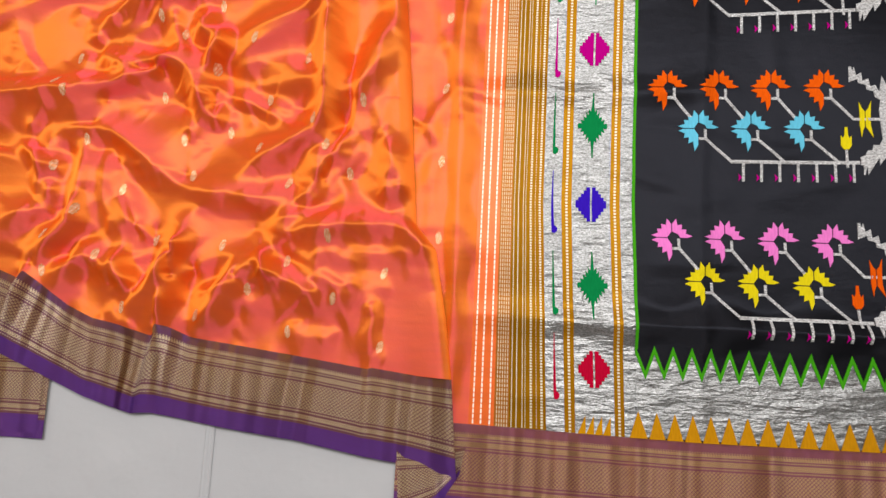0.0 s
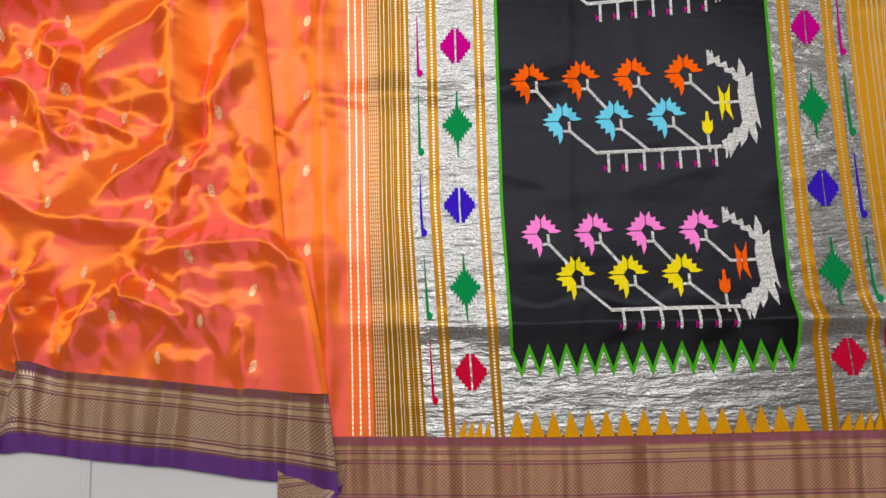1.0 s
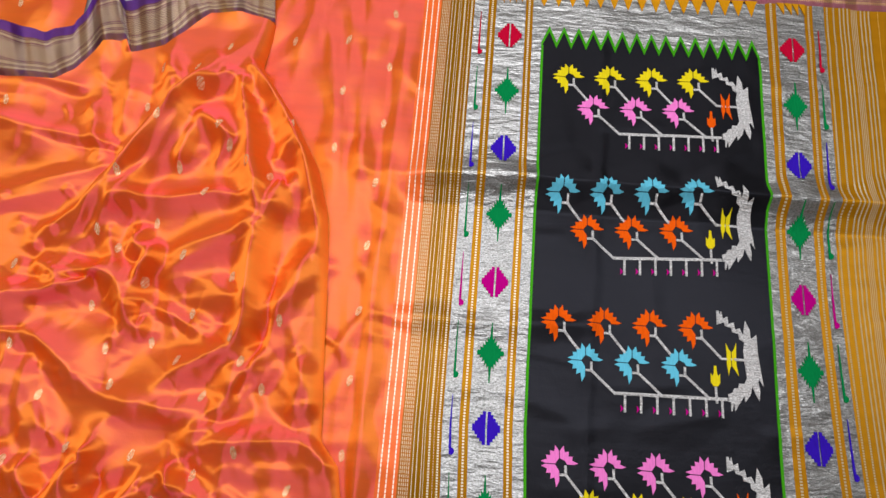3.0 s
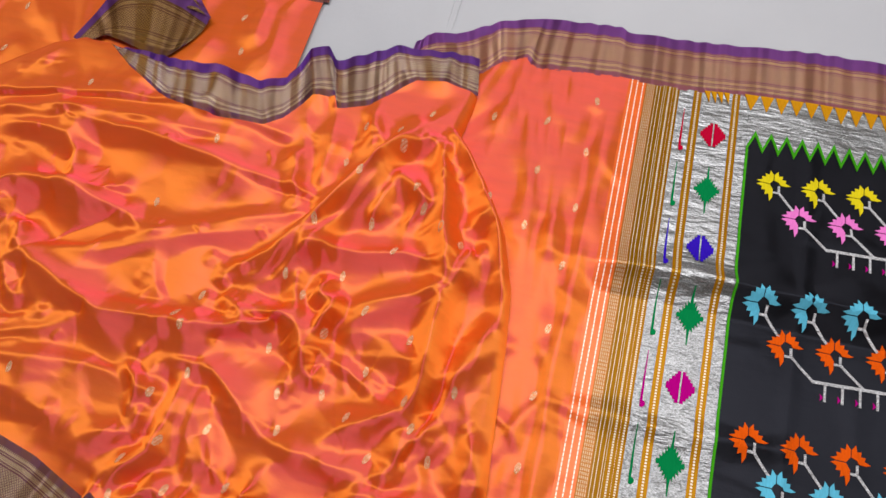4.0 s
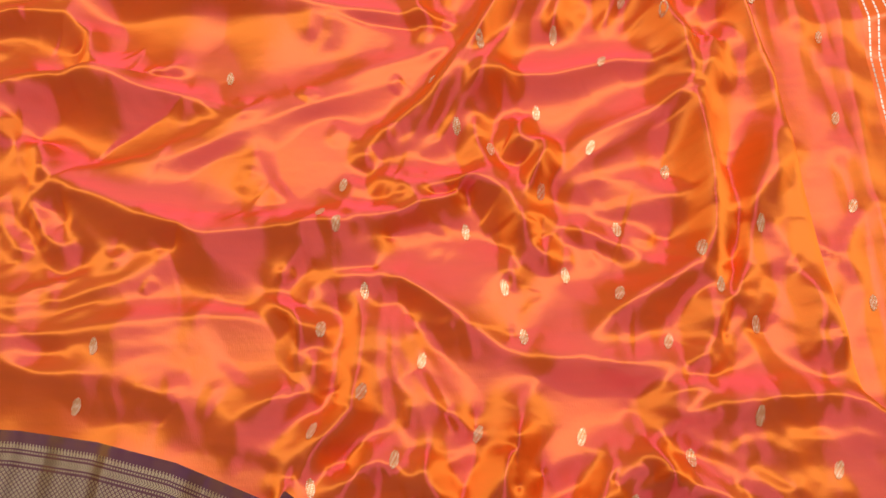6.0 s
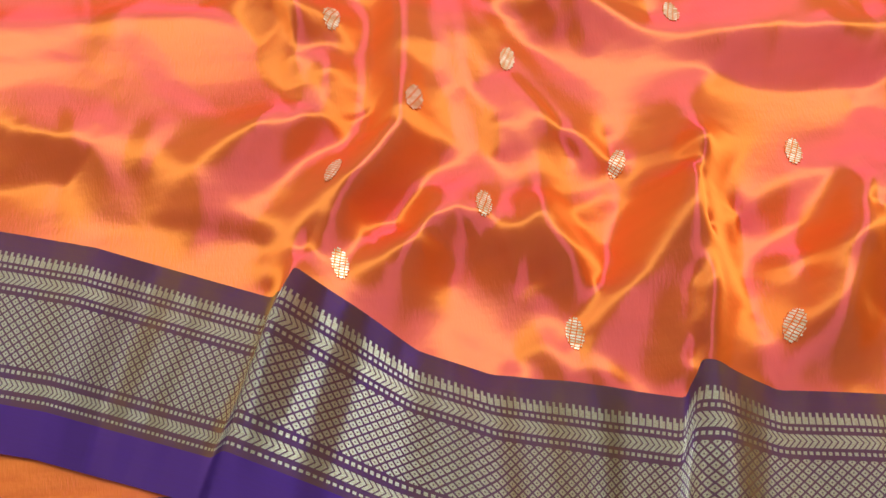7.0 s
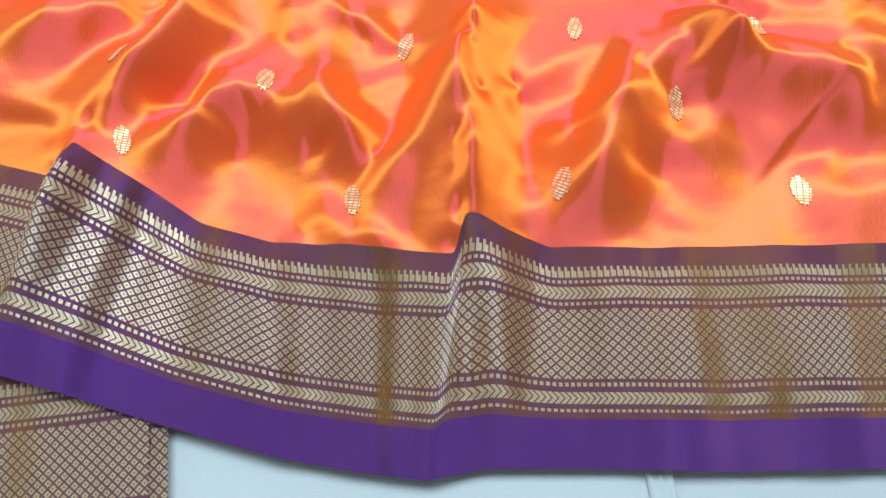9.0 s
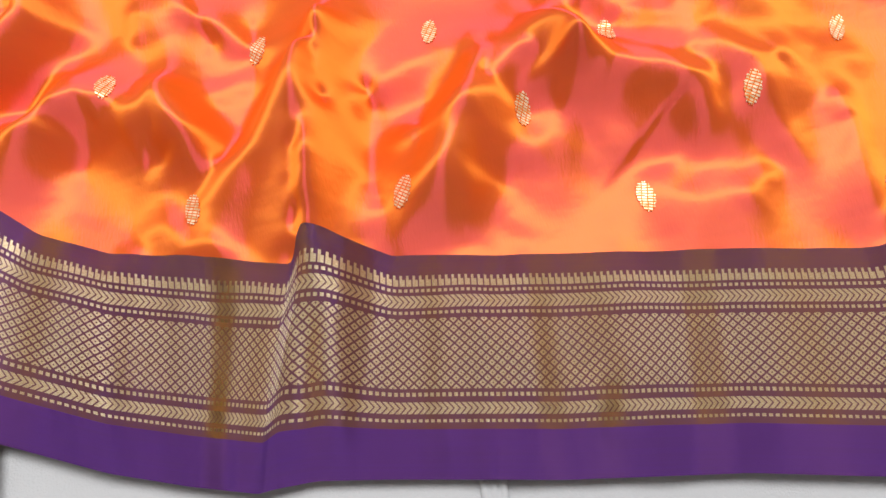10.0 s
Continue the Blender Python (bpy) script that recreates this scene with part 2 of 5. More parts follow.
fold(0.036, 0.075, 0.012, (-1.217, 0.177), (-1.173, 0.184), (-1.110, 0.202), (-1.036, 0.211), (-0.963, 0.221), (-0.890, 0.228), (-0.809, 0.225), (-0.708, 0.231), (-0.644, 0.228))
fold(0.022, 0.030, 0.050, (-0.975, 0.187), (-0.925, 0.199), (-0.865, 0.195), (-0.805, 0.188), (-0.746, 0.174), (-0.702, 0.164), (-0.631, 0.151), (-0.559, 0.139))
fold(0.028, 0.030, 0.018, (-1.136, 0.167), (-1.069, 0.173), (-1.009, 0.173), (-0.978, 0.169), (-0.949, 0.145), (-0.946, 0.121), (-0.930, 0.098), (-0.903, 0.086), (-0.868, 0.092), (-0.845, 0.085))
fold(0.020, 0.014, 0.040, (-1.063, 0.142), (-1.047, 0.135), (-1.002, 0.105), (-0.989, 0.094), (-0.917, 0.078), (-0.874, 0.075), (-0.841, 0.073))
fold(0.030, 0.030, 0.035, (-1.102, 0.023), (-1.069, 0.047), (-1.044, 0.061), (-1.019, 0.072), (-0.970, 0.079), (-0.898, 0.073), (-0.838, 0.067), (-0.844, 0.041), (-0.853, 0.008))
fold(0.012, 0.007, 0.007, (-1.045, 0.058), (-1.035, 0.038), (-1.020, 0.027), (-1.017, 0.037), (-1.023, 0.049))
fold(0.020, 0.016, 0.030, (-1.103, -0.017), (-1.066, 0.016), (-1.048, 0.030), (-1.033, 0.027), (-1.005, 0.016), (-0.986, 0.022))
fold(0.018, 0.040, 0.012, (-0.956, -0.031), (-0.918, -0.015), (-0.865, -0.008), (-0.839, -0.001), (-0.820, 0.007), (-0.770, 0.031), (-0.725, 0.052), (-0.692, 0.064), (-0.627, 0.086), (-0.553, 0.111))
fold(0.016, 0.020, 0.007, (-0.988, 0.021), (-0.974, -0.006), (-0.955, -0.033))
fold(0.032, 0.055, 0.015, (-0.982, 0.014), (-0.953, -0.034), (-0.916, -0.049), (-0.872, -0.069), (-0.817, -0.080), (-0.802, -0.097), (-0.759, -0.126), (-0.738, -0.141))
fold(0.022, 0.030, 0.012, (-0.739, -0.140), (-0.723, -0.122), (-0.704, -0.099), (-0.682, -0.091))
fold(0.030, 0.055, 0.014, (-0.736, -0.139), (-0.696, -0.134), (-0.672, -0.128), (-0.611, -0.130), (-0.592, -0.141), (-0.560, -0.165), (-0.514, -0.204))
fold(0.016, 0.030, 0.012, (-0.514, -0.204), (-0.509, -0.178), (-0.510, -0.155), (-0.514, -0.132), (-0.490, -0.106))
fold(0.018, 0.014, 0.030, (-0.710, -0.125), (-0.662, -0.106), (-0.614, -0.084), (-0.577, -0.074), (-0.540, -0.047))
fold(0.012, 0.010, 0.030, (-0.847, -0.067), (-0.807, -0.072), (-0.743, -0.068), (-0.679, -0.066), (-0.622, -0.065), (-0.577, -0.051))
fold(0.012, 0.007, 0.030, (-0.767, 0.034), (-0.759, 0.000), (-0.745, -0.027), (-0.716, -0.063))
fold(0.012, 0.020, 0.020, (-0.655, -0.018), (-0.666, -0.048), (-0.679, -0.066))
fold(0.028, 0.020, 0.014, (-0.652, -0.020), (-0.624, -0.034), (-0.598, -0.039), (-0.542, -0.034), (-0.516, -0.047), (-0.500, -0.071), (-0.497, -0.096), (-0.482, -0.110))
fold(0.010, 0.010, 0.016, (-0.648, -0.022), (-0.623, -0.046), (-0.614, -0.063))
fold(0.012, 0.010, 0.010, (-0.651, -0.019), (-0.625, -0.028), (-0.582, -0.052))
fold(0.012, 0.016, 0.010, (-0.657, -0.014), (-0.647, 0.010), (-0.616, 0.029))
fold(0.036, 0.020, 0.022, (-0.653, -0.019), (-0.620, 0.003), (-0.584, 0.039), (-0.547, 0.091), (-0.509, 0.160), (-0.476, 0.217), (-0.449, 0.251), (-0.427, 0.302), (-0.376, 0.365))
fold(0.022, 0.009, 0.022, (-0.619, -0.009), (-0.576, 0.014), (-0.539, 0.065), (-0.495, 0.141), (-0.462, 0.205), (-0.436, 0.256))
fold(0.018, 0.014, 0.010, (-0.686, 0.010), (-0.629, 0.028), (-0.591, 0.057), (-0.560, 0.102), (-0.541, 0.126), (-0.512, 0.181), (-0.488, 0.236))
fold(0.016, 0.020, 0.012, (-0.548, 0.050), (-0.535, 0.062), (-0.516, 0.071), (-0.492, 0.056))
fold(0.018, 0.010, 0.020, (-0.548, 0.050), (-0.540, 0.006), (-0.526, -0.026), (-0.516, -0.047))
fold(0.022, 0.009, 0.010, (-0.517, 0.019), (-0.509, 0.032), (-0.497, 0.026), (-0.498, 0.007), (-0.480, 0.000), (-0.477, -0.013), (-0.486, -0.032), (-0.492, -0.059))
fold(0.016, 0.009, 0.012, (-0.473, 0.017), (-0.474, -0.010), (-0.488, -0.045))
fold(0.018, 0.010, 0.010, (-0.491, -0.057), (-0.497, -0.076), (-0.490, -0.100), (-0.478, -0.109), (-0.471, -0.081))
fold(0.022, 0.040, 0.030, (-0.479, -0.044), (-0.442, -0.015), (-0.398, 0.008), (-0.366, 0.030), (-0.339, 0.052), (-0.323, 0.088))
fold(0.014, 0.020, 0.050, (-0.478, -0.048), (-0.428, -0.034), (-0.391, -0.035), (-0.355, -0.058), (-0.331, -0.076))
fold(0.012, 0.020, 0.008, (-0.471, -0.072), (-0.429, -0.088), (-0.374, -0.116))
fold(0.022, 0.035, 0.011, (-0.436, -0.184), (-0.424, -0.165), (-0.394, -0.152), (-0.352, -0.123), (-0.329, -0.093))
fold(0.022, 0.030, 0.011, (-0.324, 0.050), (-0.330, -0.006), (-0.327, -0.057), (-0.331, -0.095), (-0.348, -0.134))
fold(0.016, 0.020, 0.014, (-0.243, 0.060), (-0.261, -0.002), (-0.291, -0.061), (-0.305, -0.118))
fold(0.015, 0.014, 0.014, (-0.344, -0.194), (-0.319, -0.152), (-0.299, -0.117))
fold(0.028, 0.014, 0.030, (-0.388, 0.280), (-0.376, 0.297), (-0.357, 0.291), (-0.318, 0.243), (-0.301, 0.204), (-0.285, 0.151), (-0.264, 0.101), (-0.247, 0.046))
fold(0.012, 0.010, 0.030, (-0.426, 0.277), (-0.405, 0.280), (-0.384, 0.275))
fold(0.014, 0.012, 0.012, (-0.387, 0.276), (-0.378, 0.231), (-0.364, 0.205))
fold(0.020, 0.012, 0.022, (-0.366, 0.168), (-0.364, 0.137), (-0.343, 0.102), (-0.341, 0.073), (-0.361, 0.064))
fold(0.020, 0.014, 0.022, (-0.293, 0.136), (-0.301, 0.104), (-0.306, 0.082), (-0.333, 0.058))
fold(0.016, 0.014, 0.014, (-0.342, 0.148), (-0.320, 0.146), (-0.298, 0.180))
fold(0.020, 0.018, 0.022, (-0.638, 0.240), (-0.614, 0.220), (-0.605, 0.196), (-0.600, 0.172), (-0.583, 0.149), (-0.557, 0.141))
fold(0.015, 0.020, 0.014, (-0.577, 0.307), (-0.568, 0.247), (-0.562, 0.162))
fold(0.012, 0.016, 0.016, (-0.522, 0.309), (-0.502, 0.267), (-0.492, 0.221))
fold(0.022, 0.012, 0.045, (-1.124, -0.156), (-1.055, -0.161), (-0.989, -0.159), (-0.926, -0.148), (-0.877, -0.134), (-0.854, -0.117), (-0.834, -0.102), (-0.805, -0.102))
fold(0.012, 0.020, 0.020, (-1.130, -0.138), (-1.062, -0.138), (-0.996, -0.133), (-0.942, -0.123))
fold(0.014, 0.030, 0.014, (-1.111, -0.196), (-1.095, -0.182), (-1.063, -0.178), (-1.016, -0.181), (-0.918, -0.182), (-0.787, -0.173))
fold(0.018, 0.020, 0.045, (-1.104, -0.197), (-1.045, -0.196), (-0.998, -0.198), (-0.964, -0.208), (-0.909, -0.224), (-0.856, -0.238))
fold(0.014, 0.012, 0.020, (-1.063, -0.014), (-1.056, -0.050), (-1.074, -0.073), (-1.102, -0.063))
fold(0.018, 0.020, 0.014, (-1.158, -0.054), (-1.110, -0.024), (-1.061, 0.004), (-1.046, 0.030))
fold(0.018, 0.014, 0.030, (-0.982, -0.013), (-1.017, -0.054), (-1.036, -0.084), (-1.031, -0.130))
fold(0.016, 0.022, 0.010, (-0.976, -0.009), (-0.973, -0.051), (-0.955, -0.084), (-0.914, -0.109))
fold(0.014, 0.020, 0.010, (-0.944, -0.043), (-0.914, -0.083), (-0.872, -0.119))
fold(0.008, 0.010, 0.008, (-1.013, -0.057), (-0.991, -0.086), (-0.969, -0.106))
fold(0.016, 0.010, 0.012, (-0.740, -0.139), (-0.705, -0.175), (-0.690, -0.198))
fold(0.014, 0.010, 0.012, (-0.702, -0.132), (-0.693, -0.159), (-0.670, -0.197))
fold(0.012, 0.007, 0.007, (-0.730, -0.148), (-0.706, -0.163), (-0.697, -0.180), (-0.702, -0.199), (-0.715, -0.178))
fold(0.014, 0.010, 0.022, (-0.654, -0.134), (-0.646, -0.176), (-0.650, -0.222))
fold(0.010, 0.020, 0.010, (-1.213, 0.115), (-1.169, 0.119), (-1.139, 0.123), (-1.094, 0.116))
fold(0.008, 0.012, 0.012, (-1.104, 0.145), (-1.091, 0.113), (-1.082, 0.069))
fold(0.012, 0.020, 0.020, (-1.156, 0.080), (-1.137, 0.103), (-1.107, 0.089), (-1.078, 0.065))
fold(0.010, 0.008, 0.010, (-1.167, 0.020), (-1.142, 0.010), (-1.131, -0.002), (-1.110, 0.005))
fold(0.010, 0.020, 0.020, (-0.892, 0.077), (-0.789, 0.052), (-0.746, 0.044))
fold(0.022, 0.045, 0.011, (-0.520, -0.201), (-0.453, -0.206), (-0.408, -0.221), (-0.358, -0.209))
fold(0.022, 0.030, 0.012, (-0.449, -0.202), (-0.426, -0.176), (-0.385, -0.153), (-0.344, -0.126), (-0.325, -0.085), (-0.324, 0.005), (-0.324, 0.051))
fold(0.016, 0.014, 0.020, (-0.313, -0.110), (-0.309, -0.075), (-0.279, -0.030), (-0.252, 0.024))
fold(0.016, 0.020, 0.010, (-0.406, -0.248), (-0.351, -0.226), (-0.329, -0.197), (-0.319, -0.164))
fold(0.010, 0.020, 0.012, (-0.405, -0.250), (-0.351, -0.243), (-0.308, -0.243), (-0.252, -0.238), (-0.210, -0.215))
fold(0.018, 0.030, 0.011, (-0.406, -0.260), (-0.377, -0.266), (-0.332, -0.292), (-0.302, -0.319), (-0.288, -0.359), (-0.277, -0.401))
fold(0.010, 0.014, 0.014, (-0.357, -0.259), (-0.308, -0.248), (-0.270, -0.241))
fold(0.012, 0.010, 0.035, (-0.353, -0.271), (-0.271, -0.275), (-0.186, -0.272))
fold(0.012, 0.007, 0.008, (-0.402, -0.267), (-0.391, -0.302), (-0.378, -0.313))
fold(0.014, 0.020, 0.020, (-0.406, -0.274), (-0.419, -0.296), (-0.457, -0.346), (-0.471, -0.386))
fold(0.026, 0.014, 0.018, (-0.490, -0.230), (-0.503, -0.251), (-0.517, -0.287), (-0.526, -0.336), (-0.531, -0.385))
fold(0.010, 0.010, 0.022, (-0.264, -0.310), (-0.259, -0.351), (-0.261, -0.413))
fold(0.012, 0.014, 0.014, (-0.209, -0.236), (-0.219, -0.252), (-0.187, -0.272))
fold(0.012, 0.016, 0.016, (-0.247, -0.210), (-0.227, -0.188), (-0.229, -0.130))
fold(0.016, 0.010, 0.020, (-0.644, -0.203), (-0.639, -0.250), (-0.672, -0.277), (-0.708, -0.317))
fold(0.012, 0.010, 0.010, (-0.609, -0.304), (-0.586, -0.296), (-0.565, -0.323), (-0.559, -0.348))
fold(0.012, 0.010, 0.012, (-0.590, -0.260), (-0.585, -0.281), (-0.588, -0.317), (-0.594, -0.361))
fold(0.012, 0.012, 0.016, (-0.678, -0.318), (-0.646, -0.305), (-0.632, -0.284), (-0.593, -0.281))
fold(0.012, 0.012, 0.020, (-0.621, -0.142), (-0.601, -0.179), (-0.572, -0.237), (-0.551, -0.280))
fold(0.012, 0.010, 0.014, (-0.684, -0.189), (-0.689, -0.234), (-0.751, -0.258))
fold(0.012, 0.012, 0.014, (-0.505, -0.273), (-0.518, -0.323), (-0.527, -0.374))
fold(0.012, 0.015, 0.022, (-0.686, -0.324), (-0.657, -0.319), (-0.639, -0.296), (-0.617, -0.292), (-0.603, -0.294))
fold(0.012, 0.010, 0.014, (-0.625, -0.317), (-0.609, -0.306), (-0.590, -0.303), (-0.576, -0.319), (-0.572, -0.342))
fold(0.010, 0.012, 0.012, (-0.591, -0.339), (-0.589, -0.359), (-0.582, -0.372), (-0.551, -0.379))
fold(0.020, 0.030, 0.014, (-0.412, -0.274), (-0.400, -0.290), (-0.385, -0.300), (-0.370, -0.297), (-0.351, -0.313), (-0.332, -0.328), (-0.338, -0.366))
fold(0.016, 0.012, 0.022, (-0.416, -0.263), (-0.430, -0.296), (-0.452, -0.326), (-0.475, -0.363), (-0.487, -0.390))
fold(0.010, 0.014, 0.018, (-0.422, -0.314), (-0.444, -0.346), (-0.469, -0.379))
fold(0.010, 0.020, 0.022, (-0.381, -0.302), (-0.404, -0.338), (-0.431, -0.360))
fold(0.010, 0.020, 0.030, (-0.268, -0.292), (-0.314, -0.344), (-0.316, -0.368))
fold(0.008, 0.020, 0.030, (-0.377, -0.366), (-0.339, -0.380), (-0.296, -0.377))
fold(0.018, 0.040, 0.030, (-0.414, -0.247), (-0.366, -0.255), (-0.301, -0.243), (-0.252, -0.238))
fold(0.020, 0.030, 0.040, (-0.414, -0.249), (-0.404, -0.287), (-0.375, -0.309), (-0.337, -0.325), (-0.326, -0.360))
fold(0.014, 0.020, 0.030, (-0.367, -0.256), (-0.324, -0.277), (-0.258, -0.293))
fold(0.014, 0.020, 0.030, (-0.240, -0.118), (-0.252, -0.158), (-0.246, -0.224))
fold(0.018, 0.050, 0.020, (-0.947, -0.211), (-0.875, -0.219), (-0.804, -0.240), (-0.779, -0.282))
fold(0.014, 0.030, 0.020, (-0.779, -0.282), (-0.748, -0.254), (-0.687, -0.219))
fold(0.020, 0.014, 0.022, (-0.703, -0.310), (-0.679, -0.279), (-0.649, -0.249), (-0.650, -0.222), (-0.682, -0.188))
fold(0.014, 0.020, 0.030, (-0.624, -0.144), (-0.614, -0.222), (-0.580, -0.272), (-0.566, -0.290))
fold(0.022, 0.014, 0.022, (-0.390, 0.250), (-0.352, 0.151), (-0.337, 0.103), (-0.333, -0.013), (-0.329, -0.124), (-0.348, -0.202), (-0.406, -0.250))
fold(0.016, 0.012, 0.016, (-0.329, 0.249), (-0.321, 0.199), (-0.274, 0.158), (-0.245, 0.094), (-0.234, 0.009))
fold(0.012, 0.014, 0.014, (-0.287, 0.042), (-0.262, -0.012), (-0.272, -0.080), (-0.238, -0.181), (-0.228, -0.237))
fold(0.012, 0.014, 0.014, (-0.426, 0.236), (-0.401, 0.169), (-0.417, 0.097))
fold(0.012, 0.010, 0.030, (-0.405, -0.236), (-0.321, -0.236), (-0.222, -0.243), (-0.188, -0.271))
fold(0.014, 0.020, 0.020, (-0.383, 0.067), (-0.336, 0.032), (-0.338, -0.051), (-0.451, -0.067))
fold(0.016, 0.030, 0.010, (-0.522, -0.201), (-0.459, -0.210), (-0.361, -0.209), (-0.321, -0.181))
fold(0.012, 0.012, 0.016, (-0.308, -0.079), (-0.291, -0.123), (-0.309, -0.181), (-0.291, -0.236))
fold(0.010, 0.012, 0.014, (-0.409, -0.270), (-0.388, -0.308), (-0.314, -0.338))
fold(0.012, 0.020, 0.012, (-1.220, 0.107), (-1.156, 0.114), (-1.082, 0.118))
fold(0.016, 0.012, 0.020, (-1.157, -0.068), (-1.130, -0.018), (-1.097, 0.034))
fold(0.014, 0.020, 0.014, (-1.266, 0.156), (-1.199, 0.138), (-1.099, 0.143))
fold(0.016, 0.030, 0.014, (-1.139, 0.205), (-1.097, 0.284), (-1.056, 0.348))
fold(0.012, 0.016, 0.016, (-1.048, 0.261), (-1.012, 0.222), (-0.933, 0.213))
fold(0.014, 0.014, 0.014, (-0.440, 0.342), (-0.462, 0.246), (-0.495, 0.176))
fold(0.014, 0.016, 0.012, (-0.530, 0.333), (-0.493, 0.277), (-0.493, 0.240))

# crest and valley lines of the large forms, with their heights; the cloth is stretched between them
CREASES = []


def crease(*line):
    CREASES.append(np.array(line))


crease((-1.296, 0.207, 0.022), (-1.218, 0.210, 0.026), (-1.073, 0.233, 0.031), (-0.918, 0.260, 0.031), (-0.810, 0.271, 0.029), (-0.716, 0.261, 0.026), (-0.639, 0.251, 0.022))
crease((-1.291, 0.195, 0.009), (-1.200, 0.204, 0.009), (-1.081, 0.227, 0.009), (-0.961, 0.244, 0.010), (-0.841, 0.251, 0.011), (-0.722, 0.242, 0.011), (-0.615, 0.233, 0.009))
crease((-1.105, 0.196, 0.026), (-0.982, 0.201, 0.034), (-0.857, 0.199, 0.034), (-0.749, 0.185, 0.030), (-0.652, 0.170, 0.024), (-0.557, 0.159, 0.017))
crease((-0.956, 0.157, 0.008), (-0.825, 0.162, 0.005), (-0.673, 0.158, 0.005), (-0.570, 0.150, 0.009))
crease((-1.056, 0.165, 0.024), (-1.002, 0.130, 0.016), (-0.944, 0.114, 0.014))
crease((-1.023, 0.112, 0.009), (-0.951, 0.106, 0.008), (-0.852, 0.090, 0.008))
crease((-1.162, -0.019, 0.009), (-1.115, 0.000, 0.014), (-1.071, 0.039, 0.028), (-1.036, 0.055, 0.040), (-1.005, 0.084, 0.034), (-0.955, 0.089, 0.030), (-0.902, 0.087, 0.027), (-0.852, 0.110, 0.025))
crease((-0.990, 0.026, 0.012), (-0.918, 0.004, 0.009), (-0.867, 0.005, 0.008), (-0.840, 0.048, 0.008))
crease((-0.955, -0.027, 0.036), (-0.908, -0.012, 0.027), (-0.829, 0.018, 0.023), (-0.745, 0.062, 0.021), (-0.664, 0.094, 0.019), (-0.565, 0.129, 0.020))
crease((-0.836, 0.065, 0.006), (-0.740, 0.107, 0.005), (-0.633, 0.130, 0.007))
crease((-0.955, -0.027, 0.036), (-0.904, -0.048, 0.034), (-0.857, -0.069, 0.032), (-0.797, -0.101, 0.026), (-0.740, -0.131, 0.013))
crease((-0.857, -0.069, 0.032), (-0.798, -0.090, 0.034), (-0.731, -0.083, 0.040), (-0.670, -0.079, 0.043), (-0.609, -0.068, 0.038), (-0.560, -0.046, 0.032), (-0.545, -0.031, 0.028))
crease((-0.809, -0.059, 0.013), (-0.741, -0.053, 0.007), (-0.667, -0.044, 0.004), (-0.613, -0.047, 0.007), (-0.588, -0.024, 0.007))
crease((-0.741, -0.132, 0.010), (-0.702, -0.125, 0.007), (-0.637, -0.120, 0.006))
crease((-0.634, 0.025, 0.014), (-0.586, 0.054, 0.030), (-0.537, 0.113, 0.042), (-0.499, 0.190, 0.050), (-0.454, 0.252, 0.054), (-0.406, 0.272, 0.056))
crease((-0.656, 0.025, 0.005), (-0.604, 0.067, 0.008), (-0.561, 0.123, 0.013), (-0.546, 0.154, 0.017), (-0.532, 0.211, 0.018), (-0.492, 0.262, 0.024), (-0.480, 0.315, 0.024))
crease((-0.462, 0.134, 0.050), (-0.439, 0.208, 0.056), (-0.389, 0.170, 0.060))
crease((-0.389, 0.268, 0.058), (-0.372, 0.205, 0.060), (-0.359, 0.141, 0.056), (-0.337, 0.083, 0.046), (-0.323, 0.026, 0.036))
crease((-0.378, 0.246, 0.042), (-0.332, 0.185, 0.032), (-0.318, 0.150, 0.028), (-0.305, 0.108, 0.025))
crease((-0.382, 0.291, 0.056), (-0.330, 0.245, 0.052), (-0.300, 0.202, 0.050), (-0.275, 0.139, 0.046), (-0.266, 0.086, 0.040), (-0.245, 0.050, 0.030), (-0.242, -0.015, 0.028), (-0.250, -0.065, 0.026), (-0.269, -0.121, 0.022))
crease((-0.548, 0.056, 0.030), (-0.518, 0.075, 0.042), (-0.459, 0.077, 0.044), (-0.401, 0.090, 0.046), (-0.337, 0.083, 0.046))
crease((-0.520, 0.036, 0.018), (-0.467, 0.041, 0.022), (-0.416, 0.060, 0.026))
crease((-0.473, -0.026, 0.014), (-0.441, 0.008, 0.027), (-0.391, 0.026, 0.031), (-0.328, 0.053, 0.035))
crease((-0.461, -0.050, 0.007), (-0.398, -0.030, 0.011), (-0.342, -0.050, 0.014))
crease((-1.209, -0.096, 0.012), (-1.144, -0.056, 0.016), (-1.117, -0.027, 0.016), (-1.059, 0.012, 0.020), (-1.040, 0.036, 0.034))
crease((-0.991, 0.021, 0.026), (-1.018, -0.021, 0.020), (-1.040, -0.080, 0.015), (-1.042, -0.121, 0.012))
crease((-0.985, 0.017, 0.028), (-0.981, -0.046, 0.022), (-0.973, -0.107, 0.015))
crease((-1.189, -0.140, 0.015), (-1.111, -0.145, 0.019), (-0.968, -0.141, 0.021), (-0.891, -0.115, 0.021), (-0.861, -0.095, 0.023), (-0.826, -0.097, 0.023))
crease((-1.201, -0.120, 0.009), (-1.049, -0.129, 0.009), (-0.943, -0.122, 0.009), (-0.881, -0.088, 0.010))
crease((-1.114, -0.184, 0.019), (-1.027, -0.181, 0.019), (-0.939, -0.176, 0.017))
crease((-1.290, 0.189, 0.020), (-1.259, 0.123, 0.016), (-1.210, 0.127, 0.017), (-1.133, 0.140, 0.016), (-1.065, 0.156, 0.015))
